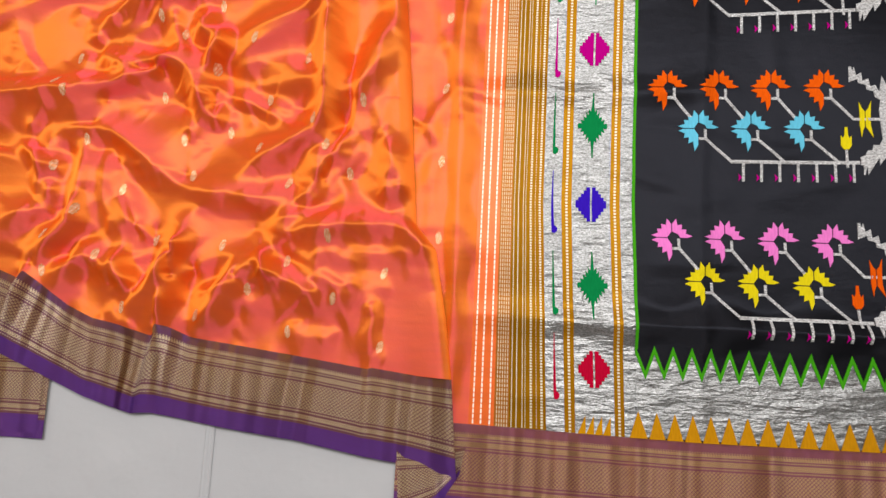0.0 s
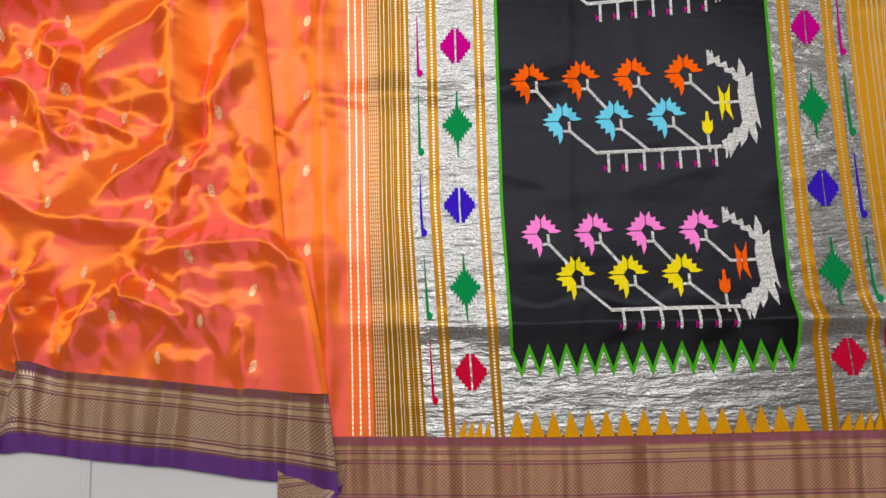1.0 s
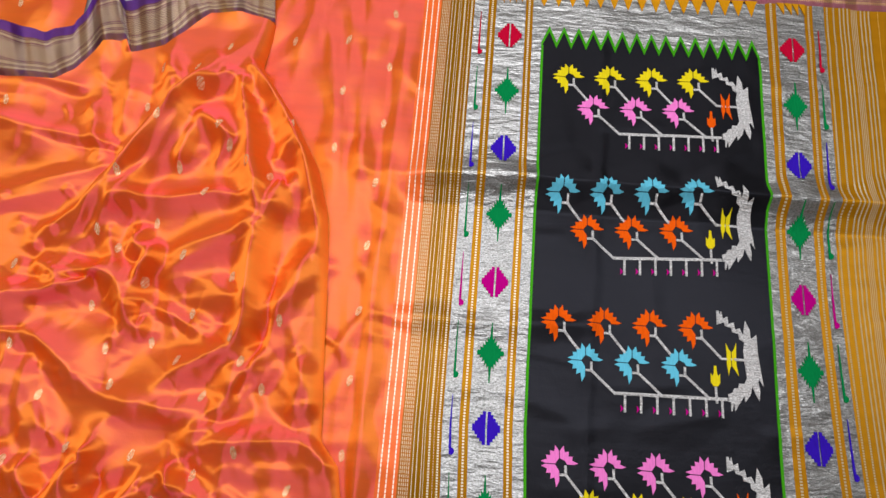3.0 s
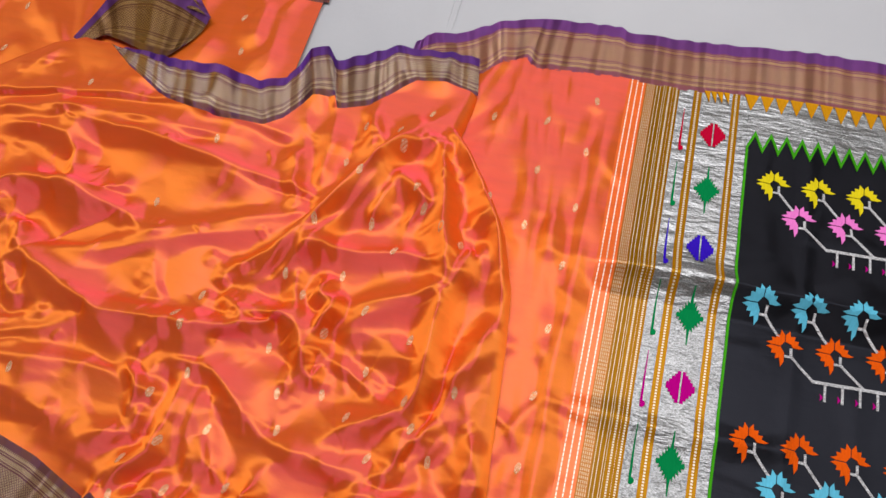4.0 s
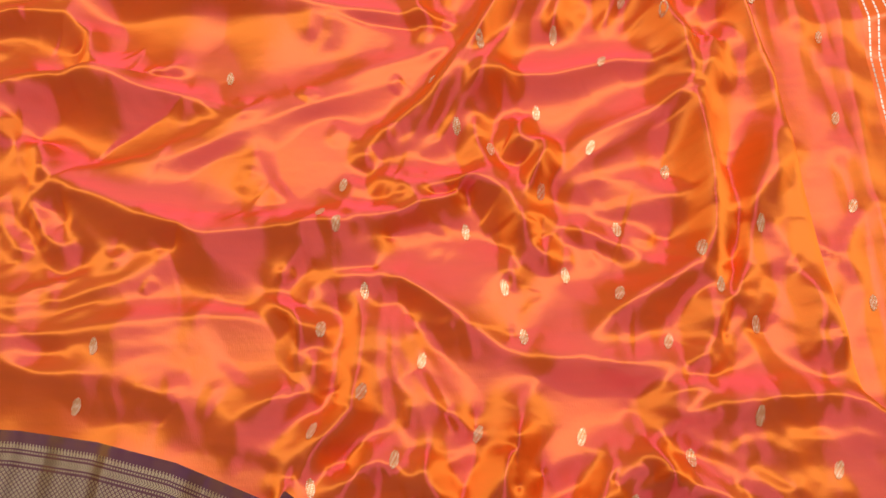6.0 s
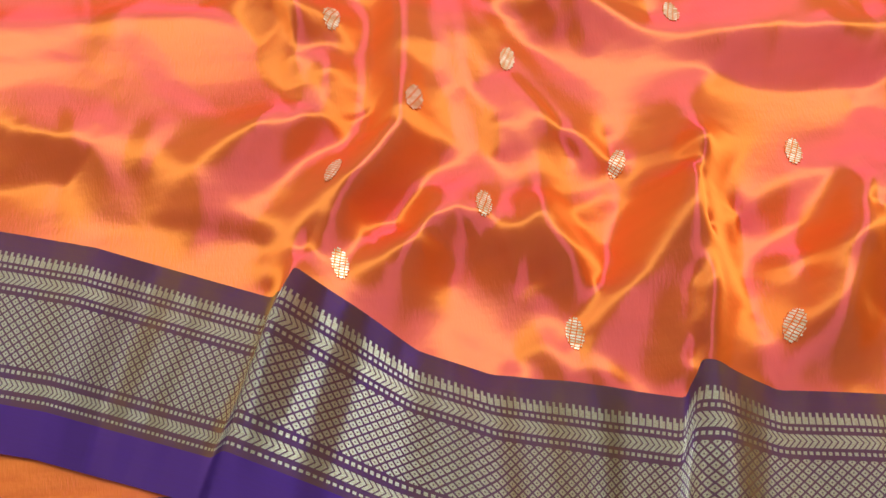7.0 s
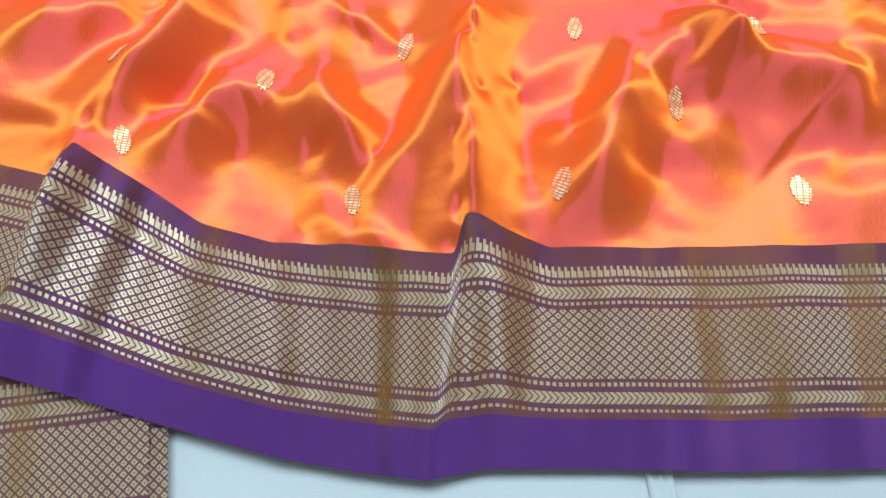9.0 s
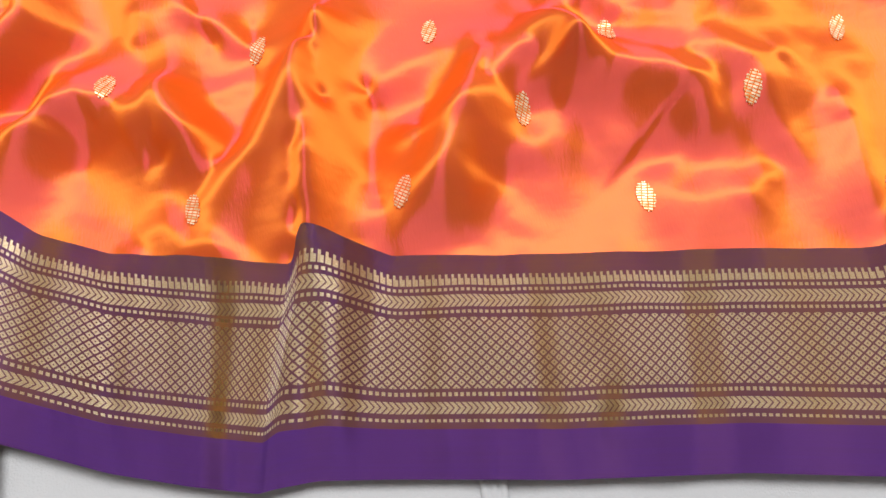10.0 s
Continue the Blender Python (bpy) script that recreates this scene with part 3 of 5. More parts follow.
crease((-1.207, 0.022, 0.012), (-1.170, 0.081, 0.016), (-1.129, 0.106, 0.017), (-1.081, 0.075, 0.015))
crease((-0.608, 0.240, 0.014), (-0.620, 0.287, 0.020), (-0.624, 0.323, 0.020))
crease((-0.564, 0.162, 0.013), (-0.561, 0.234, 0.017), (-0.581, 0.318, 0.019))
crease((-0.499, 0.243, 0.026), (-0.510, 0.321, 0.024), (-0.520, 0.360, 0.020))
crease((-0.592, 0.236, 0.009), (-0.593, 0.288, 0.009), (-0.601, 0.330, 0.012))
crease((-0.533, 0.230, 0.014), (-0.538, 0.308, 0.013), (-0.548, 0.334, 0.014))
crease((-0.694, -0.126, 0.008), (-0.623, -0.124, 0.015), (-0.591, -0.143, 0.019), (-0.555, -0.171, 0.021), (-0.518, -0.198, 0.022), (-0.485, -0.200, 0.017), (-0.441, -0.203, 0.017), (-0.417, -0.217, 0.018))
crease((-0.625, -0.087, 0.005), (-0.576, -0.076, 0.004), (-0.522, -0.094, 0.005))
crease((-0.518, 0.006, 0.027), (-0.506, 0.022, 0.031), (-0.501, 0.007, 0.031), (-0.483, -0.022, 0.027), (-0.498, -0.054, 0.020), (-0.479, -0.076, 0.014), (-0.476, -0.104, 0.012))
crease((-0.656, -0.015, 0.008), (-0.587, -0.026, 0.015), (-0.527, -0.029, 0.019), (-0.509, -0.061, 0.021), (-0.502, -0.099, 0.017), (-0.511, -0.137, 0.014))
crease((-0.621, -0.033, 0.005), (-0.577, -0.047, 0.005), (-0.549, -0.043, 0.007))
crease((-0.513, -0.129, 0.006), (-0.512, -0.183, 0.006))
crease((-0.440, -0.182, 0.020), (-0.409, -0.157, 0.024), (-0.362, -0.132, 0.027), (-0.338, -0.100, 0.027), (-0.334, -0.044, 0.029))
crease((-0.466, -0.048, 0.004), (-0.420, -0.079, 0.005), (-0.363, -0.093, 0.009))
crease((-0.460, -0.129, 0.004), (-0.408, -0.125, 0.008))
crease((-0.417, -0.217, 0.018), (-0.392, -0.200, 0.020), (-0.346, -0.193, 0.016))
crease((-0.308, 0.112, 0.050), (-0.317, 0.075, 0.046), (-0.333, 0.006, 0.036), (-0.330, -0.051, 0.031), (-0.341, -0.127, 0.025), (-0.342, -0.192, 0.018))
crease((-0.303, -0.020, 0.015), (-0.302, -0.105, 0.009), (-0.330, -0.185, 0.007))
crease((-0.245, -0.017, 0.030), (-0.288, -0.063, 0.030), (-0.305, -0.122, 0.026), (-0.332, -0.183, 0.022), (-0.361, -0.221, 0.014))
crease((-0.412, -0.243, 0.014), (-0.379, -0.222, 0.018), (-0.362, -0.217, 0.018))
crease((-0.412, -0.243, 0.014), (-0.403, -0.274, 0.014), (-0.373, -0.306, 0.014))
crease((-0.412, -0.243, 0.014), (-0.374, -0.256, 0.020), (-0.327, -0.254, 0.021), (-0.255, -0.240, 0.022))
crease((-0.391, -0.251, 0.016), (-0.356, -0.270, 0.017), (-0.317, -0.297, 0.015), (-0.288, -0.319, 0.013))
crease((-0.522, -0.283, 0.010), (-0.507, -0.241, 0.021), (-0.476, -0.213, 0.019), (-0.451, -0.209, 0.015))
crease((-0.514, -0.277, 0.005), (-0.513, -0.314, 0.004))
crease((-0.414, -0.245, 0.012), (-0.441, -0.283, 0.013), (-0.452, -0.315, 0.010))
crease((-0.650, -0.134, 0.008), (-0.647, -0.185, 0.020), (-0.644, -0.226, 0.022), (-0.663, -0.264, 0.018), (-0.682, -0.283, 0.015), (-0.704, -0.306, 0.016))
crease((-0.672, -0.138, 0.005), (-0.666, -0.192, 0.006), (-0.666, -0.234, 0.007))
crease((-0.700, -0.132, 0.012), (-0.696, -0.179, 0.016), (-0.680, -0.187, 0.019), (-0.685, -0.211, 0.020), (-0.725, -0.230, 0.017), (-0.768, -0.242, 0.015))
crease((-0.636, -0.141, 0.014), (-0.641, -0.195, 0.019), (-0.634, -0.259, 0.009))
crease((-0.607, -0.161, 0.005), (-0.586, -0.208, 0.005), (-0.566, -0.263, 0.006))
crease((-0.992, -0.143, 0.016), (-0.911, -0.134, 0.019), (-0.857, -0.129, 0.019), (-0.832, -0.103, 0.023), (-0.810, -0.098, 0.026))
crease((-0.982, -0.182, 0.019), (-0.901, -0.176, 0.023), (-0.823, -0.164, 0.025), (-0.761, -0.161, 0.023), (-0.698, -0.184, 0.016))
crease((-0.993, -0.159, 0.010), (-0.884, -0.152, 0.011), (-0.805, -0.138, 0.010), (-0.756, -0.152, 0.009))
crease((-0.921, -0.229, 0.016), (-0.844, -0.215, 0.019), (-0.794, -0.205, 0.019), (-0.752, -0.224, 0.015))
crease((-0.781, -0.283, 0.014), (-0.753, -0.254, 0.017), (-0.686, -0.205, 0.019))
crease((-0.980, -0.202, 0.014), (-0.911, -0.229, 0.015), (-0.817, -0.234, 0.016), (-0.778, -0.264, 0.014), (-0.779, -0.283, 0.013))
crease((-0.976, 0.017, 0.031), (-0.953, -0.027, 0.036))
crease((-0.230, -0.114, 0.016), (-0.247, -0.169, 0.022), (-0.254, -0.233, 0.022))
crease((-0.222, -0.156, 0.014), (-0.222, -0.207, 0.014))
crease((-0.403, -0.273, 0.016), (-0.350, -0.250, 0.021), (-0.279, -0.244, 0.023), (-0.217, -0.238, 0.020))
crease((-0.385, -0.287, 0.012), (-0.332, -0.307, 0.016), (-0.268, -0.321, 0.018), (-0.185, -0.318, 0.015))
crease((-0.268, -0.323, 0.017), (-0.261, -0.378, 0.015), (-0.264, -0.412, 0.014))
crease((-0.533, -0.378, 0.017), (-0.517, -0.321, 0.019), (-0.470, -0.290, 0.017), (-0.407, -0.273, 0.014))
crease((-0.333, -0.312, 0.012), (-0.301, -0.359, 0.013), (-0.278, -0.392, 0.012))
crease((-0.633, -0.132, 0.010), (-0.608, -0.200, 0.014), (-0.571, -0.251, 0.016), (-0.539, -0.271, 0.014))
crease((-0.242, -0.168, 0.020), (-0.254, -0.204, 0.020), (-0.246, -0.225, 0.018))
crease((-0.213, -0.238, 0.020), (-0.186, -0.285, 0.018), (-0.173, -0.346, 0.017), (-0.167, -0.406, 0.013))
crease((-0.707, -0.311, 0.026), (-0.705, -0.303, 0.025), (-0.701, -0.292, 0.022), (-0.681, -0.261, 0.018))
crease((-0.796, -0.274, 0.014), (-0.779, -0.277, 0.015), (-0.738, -0.285, 0.018), (-0.707, -0.292, 0.021))
crease((-0.799, -0.283, 0.008), (-0.771, -0.287, 0.008), (-0.722, -0.300, 0.009))
crease((-0.684, -0.318, 0.020), (-0.663, -0.314, 0.019), (-0.641, -0.299, 0.017), (-0.618, -0.291, 0.016), (-0.605, -0.291, 0.016))
crease((-0.673, -0.285, 0.007), (-0.654, -0.296, 0.006))
crease((-0.646, -0.279, 0.014), (-0.629, -0.286, 0.013), (-0.568, -0.290, 0.014))
crease((-0.604, -0.313, 0.016), (-0.587, -0.312, 0.019), (-0.573, -0.328, 0.020), (-0.573, -0.341, 0.016), (-0.579, -0.358, 0.010))
crease((-0.600, -0.331, 0.006), (-0.589, -0.325, 0.005), (-0.589, -0.355, 0.005))
crease((-0.633, -0.321, 0.006), (-0.624, -0.352, 0.006))
crease((-0.509, -0.268, 0.035), (-0.516, -0.291, 0.035), (-0.543, -0.329, 0.029), (-0.559, -0.349, 0.026), (-0.576, -0.359, 0.016))
crease((-0.511, -0.283, 0.026), (-0.518, -0.329, 0.026), (-0.523, -0.372, 0.026))
crease((-0.524, -0.335, 0.008), (-0.530, -0.374, 0.007))
crease((-0.546, -0.251, 0.006), (-0.546, -0.293, 0.006), (-0.562, -0.330, 0.007))
crease((-0.431, -0.293, 0.019), (-0.451, -0.324, 0.021), (-0.476, -0.331, 0.016))
crease((-0.387, -0.305, 0.019), (-0.431, -0.325, 0.019), (-0.456, -0.349, 0.017), (-0.484, -0.382, 0.014))
crease((-0.489, -0.300, 0.006), (-0.494, -0.338, 0.007), (-0.489, -0.362, 0.007))
crease((-0.427, -0.271, 0.013), (-0.434, -0.309, 0.010))
crease((-0.410, -0.255, 0.017), (-0.403, -0.284, 0.017), (-0.370, -0.297, 0.016))
crease((-0.472, -0.349, 0.006), (-0.460, -0.310, 0.006))
crease((-0.400, -0.322, 0.010), (-0.398, -0.348, 0.012))
crease((-0.424, -0.354, 0.005), (-0.451, -0.377, 0.005))

# pleats across the lower border, and waves of the gathered upper one
crease((-0.523, -0.372, 0.025), (-0.522, -0.397, 0.024), (-0.521, -0.427, 0.022), (-0.521, -0.454, 0.018), (-0.520, -0.480, 0.009))
crease((-0.531, -0.382, 0.006), (-0.536, -0.416, 0.006), (-0.544, -0.455, 0.005), (-0.548, -0.477, 0.004))
crease((-0.488, -0.388, 0.007), (-0.497, -0.421, 0.007), (-0.506, -0.454, 0.006), (-0.513, -0.481, 0.004))
crease((-0.707, -0.312, 0.031), (-0.720, -0.358, 0.026), (-0.732, -0.394, 0.020), (-0.741, -0.414, 0.012))
crease((-0.718, -0.321, 0.009), (-0.733, -0.357, 0.008), (-0.745, -0.398, 0.006))
crease((-0.645, -0.361, 0.007), (-0.652, -0.393, 0.007), (-0.666, -0.432, 0.006))
crease((-0.427, -0.396, 0.010), (-0.434, -0.429, 0.010), (-0.433, -0.463, 0.008))
crease((-0.440, -0.393, 0.006), (-0.447, -0.427, 0.006), (-0.448, -0.461, 0.005))
crease((-0.612, -0.373, 0.009), (-0.622, -0.408, 0.010), (-0.630, -0.446, 0.008))
crease((-0.571, -0.378, 0.006), (-0.578, -0.417, 0.006), (-0.585, -0.455, 0.005))
crease((-0.258, -0.415, 0.015), (-0.259, -0.458, 0.014), (-0.260, -0.508, 0.008))
crease((-0.285, -0.406, 0.007), (-0.286, -0.494, 0.004))
crease((-0.228, -0.423, 0.008), (-0.223, -0.503, 0.005))
crease((-0.771, 0.261, 0.032), (-0.783, 0.310, 0.032), (-0.804, 0.363, 0.028))
crease((-0.762, 0.270, 0.012), (-0.773, 0.316, 0.010), (-0.781, 0.345, 0.008))
crease((-0.582, 0.321, 0.028), (-0.611, 0.391, 0.031), (-0.644, 0.443, 0.027))
crease((-0.569, 0.327, 0.014), (-0.596, 0.398, 0.010), (-0.617, 0.432, 0.007))
crease((-0.879, 0.282, 0.013), (-0.872, 0.325, 0.012), (-0.876, 0.367, 0.010))
crease((-0.950, 0.319, 0.024), (-0.940, 0.349, 0.024))
crease((-0.691, 0.298, 0.014), (-0.703, 0.331, 0.012), (-0.716, 0.365, 0.009))
crease((-0.447, 0.409, 0.025), (-0.463, 0.442, 0.024), (-0.463, 0.475, 0.020))
crease((-0.534, 0.357, 0.015), (-0.545, 0.411, 0.012), (-0.556, 0.457, 0.009))
crease((-0.377, 0.400, 0.020), (-0.381, 0.449, 0.018), (-0.389, 0.479, 0.016))


def stretch(xs, ys, rest, lines, slack=0.026):
    """A membrane that hangs between the crease lines and sinks back to its rest height away from them."""
    z = None
    for skip in (8, 4, 2):
        gx_, gy_ = xs[::skip], ys[::skip]
        base = rest[::skip, ::skip]
        h = gx_[1] - gx_[0]
        total, count = np.zeros_like(base), np.zeros_like(base)
        for line in lines:
            span = np.concatenate([[0], np.cumsum(np.hypot(*np.diff(line[:, :2], axis=0).T))])
            t = np.linspace(0, span[-1], int(span[-1] / h * 2) + 2)
            px, py, pz = [np.interp(t, span, line[:, k]) for k in range(3)]
            i = np.clip(np.rint((px - gx_[0]) / h).astype(int), 0, len(gx_) - 1)
            j = np.clip(np.rint((py - gy_[0]) / h).astype(int), 0, len(gy_) - 1)
            np.add.at(total, (j, i), pz)
            np.add.at(count, (j, i), 1)
        held = count > 0
        wanted = total / np.maximum(count, 1)
        if z is None:
            z = base.copy()
        else:
            z = np.repeat(np.repeat(z, 2, 0), 2, 1)[:base.shape[0], :base.shape[1]]
        pull = (h / slack) ** 2
        for _ in range(260):
            z = np.where(held, wanted, z)
            e = np.pad(z, 1, mode="edge")
            z = (e[:-2, 1:-1] + e[2:, 1:-1] + e[1:-1, :-2] + e[1:-1, 2:] + pull * base) / (4 + pull)
    return np.repeat(np.repeat(z, 2, 0), 2, 1)[:len(ys), :len(xs)]

fold(0.024, 0.060, 0.003, (-0.692, -0.290), (-0.703, -0.318), (-0.750, -0.416), (-0.756, -0.440))
fold(0.017, 0.006, 0.029, (-0.514, -0.325), (-0.527, -0.372), (-0.552, -0.484), (-0.558, -0.510))
fold(0.009, 0.030, 0.006, (-0.258, -0.380), (-0.259, -0.414), (-0.260, -0.520), (-0.261, -0.545))
fold(0.006, 0.020, 0.020, (-0.455, -0.370), (-0.455, -0.540))
fold(0.005, 0.020, 0.020, (-0.385, -0.370), (-0.375, -0.540))
fold(0.006, 0.025, 0.025, (-0.640, -0.330), (-0.610, -0.500))
fold(0.010, 0.040, 0.040, (-0.860, -0.250), (-0.850, -0.400))
fold(0.022, 0.017, 0.030, (-0.770, 0.235), (-0.788, 0.370), (-0.790, 0.390))
fold(0.016, 0.018, 0.030, (-0.665, 0.260), (-0.690, 0.340), (-0.700, 0.420))
fold(0.016, 0.030, 0.017, (-0.490, 0.360), (-0.520, 0.460), (-0.530, 0.500))
fold(0.014, 0.030, 0.010, (-0.600, 0.290), (-0.640, 0.470))
fold(0.010, 0.060, 0.030, (-0.500, 0.360), (-0.520, 0.500))
fold(0.010, 0.050, 0.050, (-0.880, 0.270), (-0.930, 0.380))
fold(0.014, 0.030, 0.030, (-0.420, 0.360), (-0.430, 0.500))

rng = np.random.default_rng(7)
WRINKLES = []
for k in range(110):
    cx, cy, turn = rng.uniform(-1.28, -0.2), rng.uniform(-0.36, 0.34), rng.uniform(0, math.pi)
    span, bend = rng.uniform(0.02, 0.06), rng.uniform(-0.5, 0.5)
    ends = [(cx + span * s * math.cos(turn + bend * s), cy + span * s * math.sin(turn + bend * s)) for s in (-1, 0, 1)]
    WRINKLES.append((rng.uniform(0.001, 0.004), rng.uniform(0.008, 0.03), rng.uniform(0.008, 0.03), np.array(ends)))

# thin creases that run off the large ones at an angle
for height, left, right, line in FOLDS:
    for k in range(3):
        i = int(rng.integers(0, len(line) - 1))
        t = rng.uniform(0, 1)
        at = line[i] * (1 - t) + line[i + 1] * t + rng.normal(0, 0.008, 2)
        d = line[i + 1] - line[i]
        turn = math.atan2(d[1], d[0]) + rng.uniform(0.2, 0.9) * rng.choice([-1, 1])
        span, curve = rng.uniform(0.02, 0.06), rng.uniform(-0.4, 0.4)
        ends = [at + np.array([math.cos(turn + curve * f), math.sin(turn + curve * f)]) * span * f for f in (0.05, 0.5, 1.0)]
        WRINKLES.append((rng.uniform(0.0010, 0.0036), rng.uniform(0.004, 0.014), rng.uniform(0.004, 0.014), np.array(ends)))

PALLU_CREASES = [
    (0.0125, 0.040, 0.022, np.array([(-0.30, 0.150), (0.0, 0.156), (0.35, 0.153), (0.9, 0.150)])),
    (0.0125, 0.030, 0.022, np.array([(-0.20, -0.340), (0.0, -0.346), (0.35, -0.347), (0.9, -0.345)])),
    (0.0045, 0.020, 0.030, np.array([(-0.20, -0.055), (0.0, -0.060), (0.2, -0.05)])),
    (0.0018, 0.010, 0.010, np.array([(0.143, 0.60), (0.141, 0.18), (0.129, -0.20), (0.127, -0.60)])),
    (0.0100, 0.020, 0.010, np.array([(-0.160, 0.60), (-0.163, 0.25), (-0.167, -0.03), (-0.158, -0.60)])),
    (0.0075, 0.020, 0.012, np.array([(-0.225, 0.55), (-0.215, 0.30), (-0.205, 0.02)])),
    (0.0040, 0.016, 0.012, np.array([(-0.190, 0.50), (-0.200, 0.36), (-0.188, 0.20)])),
    (0.0050, 0.012, 0.018, np.array([(-0.255, 0.50), (-0.245, 0.38), (-0.228, 0.22)])),
    (0.0035, 0.010, 0.014, np.array([(-0.145, 0.48), (-0.150, 0.30), (-0.142, 0.12)])),
    (0.0035, 0.014, 0.010, np.array([(-0.220, 0.20), (-0.180, 0.10), (-0.140, 0.06)])),
    (0.0080, 0.014, 0.020, np.array([(-0.290, 0.46), (-0.262, 0.30), (-0.235, 0.08)])),
    (0.0024, 0.012, 0.012, np.array([(-0.200, 0.10), (-0.198, -0.15), (-0.190, -0.40)])),
    (0.0060, 0.020, 0.010, np.array([(-0.33, 0.25), (-0.300, 0.47), (-0.296, 0.60)])),
    (0.0100, 0.030, 0.020, np.array([(-0.400, 0.30), (-0.345, 0.47), (-0.360, 0.60)])),
    (0.0030, 0.012, 0.012, np.array([(-0.040, -0.46), (-0.036, -0.60)])),
    (0.0030, 0.012, 0.012, np.array([(0.043, -0.47), (0.045, -0.60)])),
    (0.0030, 0.015, 0.015, np.array([(0.235, -0.47), (0.235, -0.60)])),
    (0.0050, 0.030, 0.030, np.array([(0.585, 0.40), (0.60, 0.0), (0.57, -0.40)])),
    (0.0080, 0.050, 0.020, np.array([(0.68, 0.60), (0.66, 0.0), (0.67, -0.60)])),
]
for k in range(90):
    cx, cy = rng.uniform(-0.2, 0.8), rng.uniform(-0.46, 0.46)
    turn, span = rng.normal(0, 0.25) if k % 3 else rng.uniform(0, math.pi), rng.uniform(0.03, 0.09)
    ends = [(cx - span * math.cos(turn), cy - span * math.sin(turn)), (cx + span * math.cos(turn), cy + span * math.sin(turn))]
    PALLU_CREASES.append((rng.uniform(0.0004, 0.0016), rng.uniform(0.008, 0.03), rng.uniform(0.008, 0.03), np.array(ends)))

for k in range(60):
    cx, cy = rng.uniform(-0.40, -0.14), rng.uniform(-0.42, 0.46)
    turn, span, lean = rng.normal(1.55, 0.35), rng.uniform(0.03, 0.09), rng.uniform(-0.3, 0.3)
    ends = [(cx + span * f * math.cos(turn + lean * f), cy + span * f * math.sin(turn + lean * f)) for f in (-1, 0, 1)]
    PALLU_CREASES.append((rng.uniform(0.0012, 0.0042), rng.uniform(0.006, 0.02), rng.uniform(0.010, 0.03), np.array(ends)))


def pallu_height(x, y):
    x, y = np.asarray(x, float), np.asarray(y, float)
    swell = 0.0012 * (np.sin(x * 23 + 1.3 * np.sin(y * 9)) + np.sin(y * 17 + x * 5))
    lift = np.interp(y, [0.11, 0.15, 0.47], [0, 0.014, 0]) * smooth(-0.17, -0.10, x)
    return 0.005 + swell + lift + raise_folds(x, y, PALLU_CREASES)


def soften(z, times):
    for _ in range(times):
        z[1:-1] = (z[:-2] + 2 * z[1:-1] + z[2:]) / 4
        z[:, 1:-1] = (z[:, :-2] + 2 * z[:, 1:-1] + z[:, 2:]) / 4


# the crumpled cloth's relief, laid out once on a fine grid and relaxed as woven cloth relaxes
RELIEF_X, RELIEF_Y = np.linspace(-1.36, -0.081, 1280), np.linspace(-0.62, 0.539, 1160)
rx_, ry_ = np.meshgrid(RELIEF_X, RELIEF_Y)
REST = 0.0068 + 0.0077 * smooth(-0.64, -0.72, rx_) + 0.0055 * smooth(-0.36, -0.28, rx_) + 0.012 * smooth(0.18, 0.34, ry_)
REST += 0.0007 * np.sin(rx_ * 31 + 2 * np.sin(ry_ * 13)) * np.sin(ry_ * 27 + rx_ * 11)
above = stretch(RELIEF_X, RELIEF_Y, REST + 0.002, CREASES) - REST
RELIEF = REST + 0.5 * (above + np.sqrt(above ** 2 + 0.003 ** 2))
crisp = RELIEF.copy()
soften(RELIEF, 18)
soften(crisp, 2)
RELIEF = np.minimum(RELIEF, crisp)  # crests are rounded, tucks stay sharp
RELIEF += 0.58 * raise_folds(rx_, ry_, FOLDS, 1.5) + 0.6 * raise_folds(rx_, ry_, WRINKLES)
soften(RELIEF, 3)


def body_height(x, y):
    x, y = np.asarray(x, float), np.asarray(y, float)
    fx = np.clip((x - RELIEF_X[0]) / (RELIEF_X[1] - RELIEF_X[0]), 0, len(RELIEF_X) - 1.001)
    fy = np.clip((y - RELIEF_Y[0]) / (RELIEF_Y[1] - RELIEF_Y[0]), 0, len(RELIEF_Y) - 1.001)
    i, j = fx.astype(int), fy.astype(int)
    a, b = fx - i, fy - j
    return RELIEF[j, i] * (1 - a) * (1 - b) + RELIEF[j, i + 1] * a * (1 - b) + RELIEF[j + 1, i] * (1 - a) * b + RELIEF[j + 1, i + 1] * a * b


# ---------------------------------------------------------------- the setting

gx, gy = np.meshgrid(np.linspace(-2.6, 2.2, 400), np.linspace(-2.2, 2.2, 370))
gz = 0.0014 * np.sin(gx * 7 + 2 * np.sin(gy * 4)) * np.sin(gy * 6)
SHEET_CREASES = []
for k in range(110):
    cx, cy = rng.uniform(-1.6, 0.9), rng.choice([rng.uniform(-0.85, -0.42), rng.uniform(0.42, 1.1)])
    turn, span = rng.uniform(0.9, 2.2), rng.uniform(0.05, 0.16)
    ends = [(cx - span * math.cos(turn), cy - span * math.sin(turn)), (cx, cy + 0.01), (cx + span * math.cos(turn), cy + span * math.sin(turn))]
    SHEET_CREASES.append((rng.uniform(0.001, 0.004), rng.uniform(0.02, 0.05), rng.uniform(0.02, 0.05), np.array(ends)))
gz += np.minimum(raise_folds(gx, gy, SHEET_CREASES), 0.004) - 0.004
floor_cloth = sheet("floor", gx, gy, gz, gx, gy, COTTON, None, "white cotton sheet spread over the floor, softly creased")
tagged(floor_cloth, "", "floor", "", "structure")

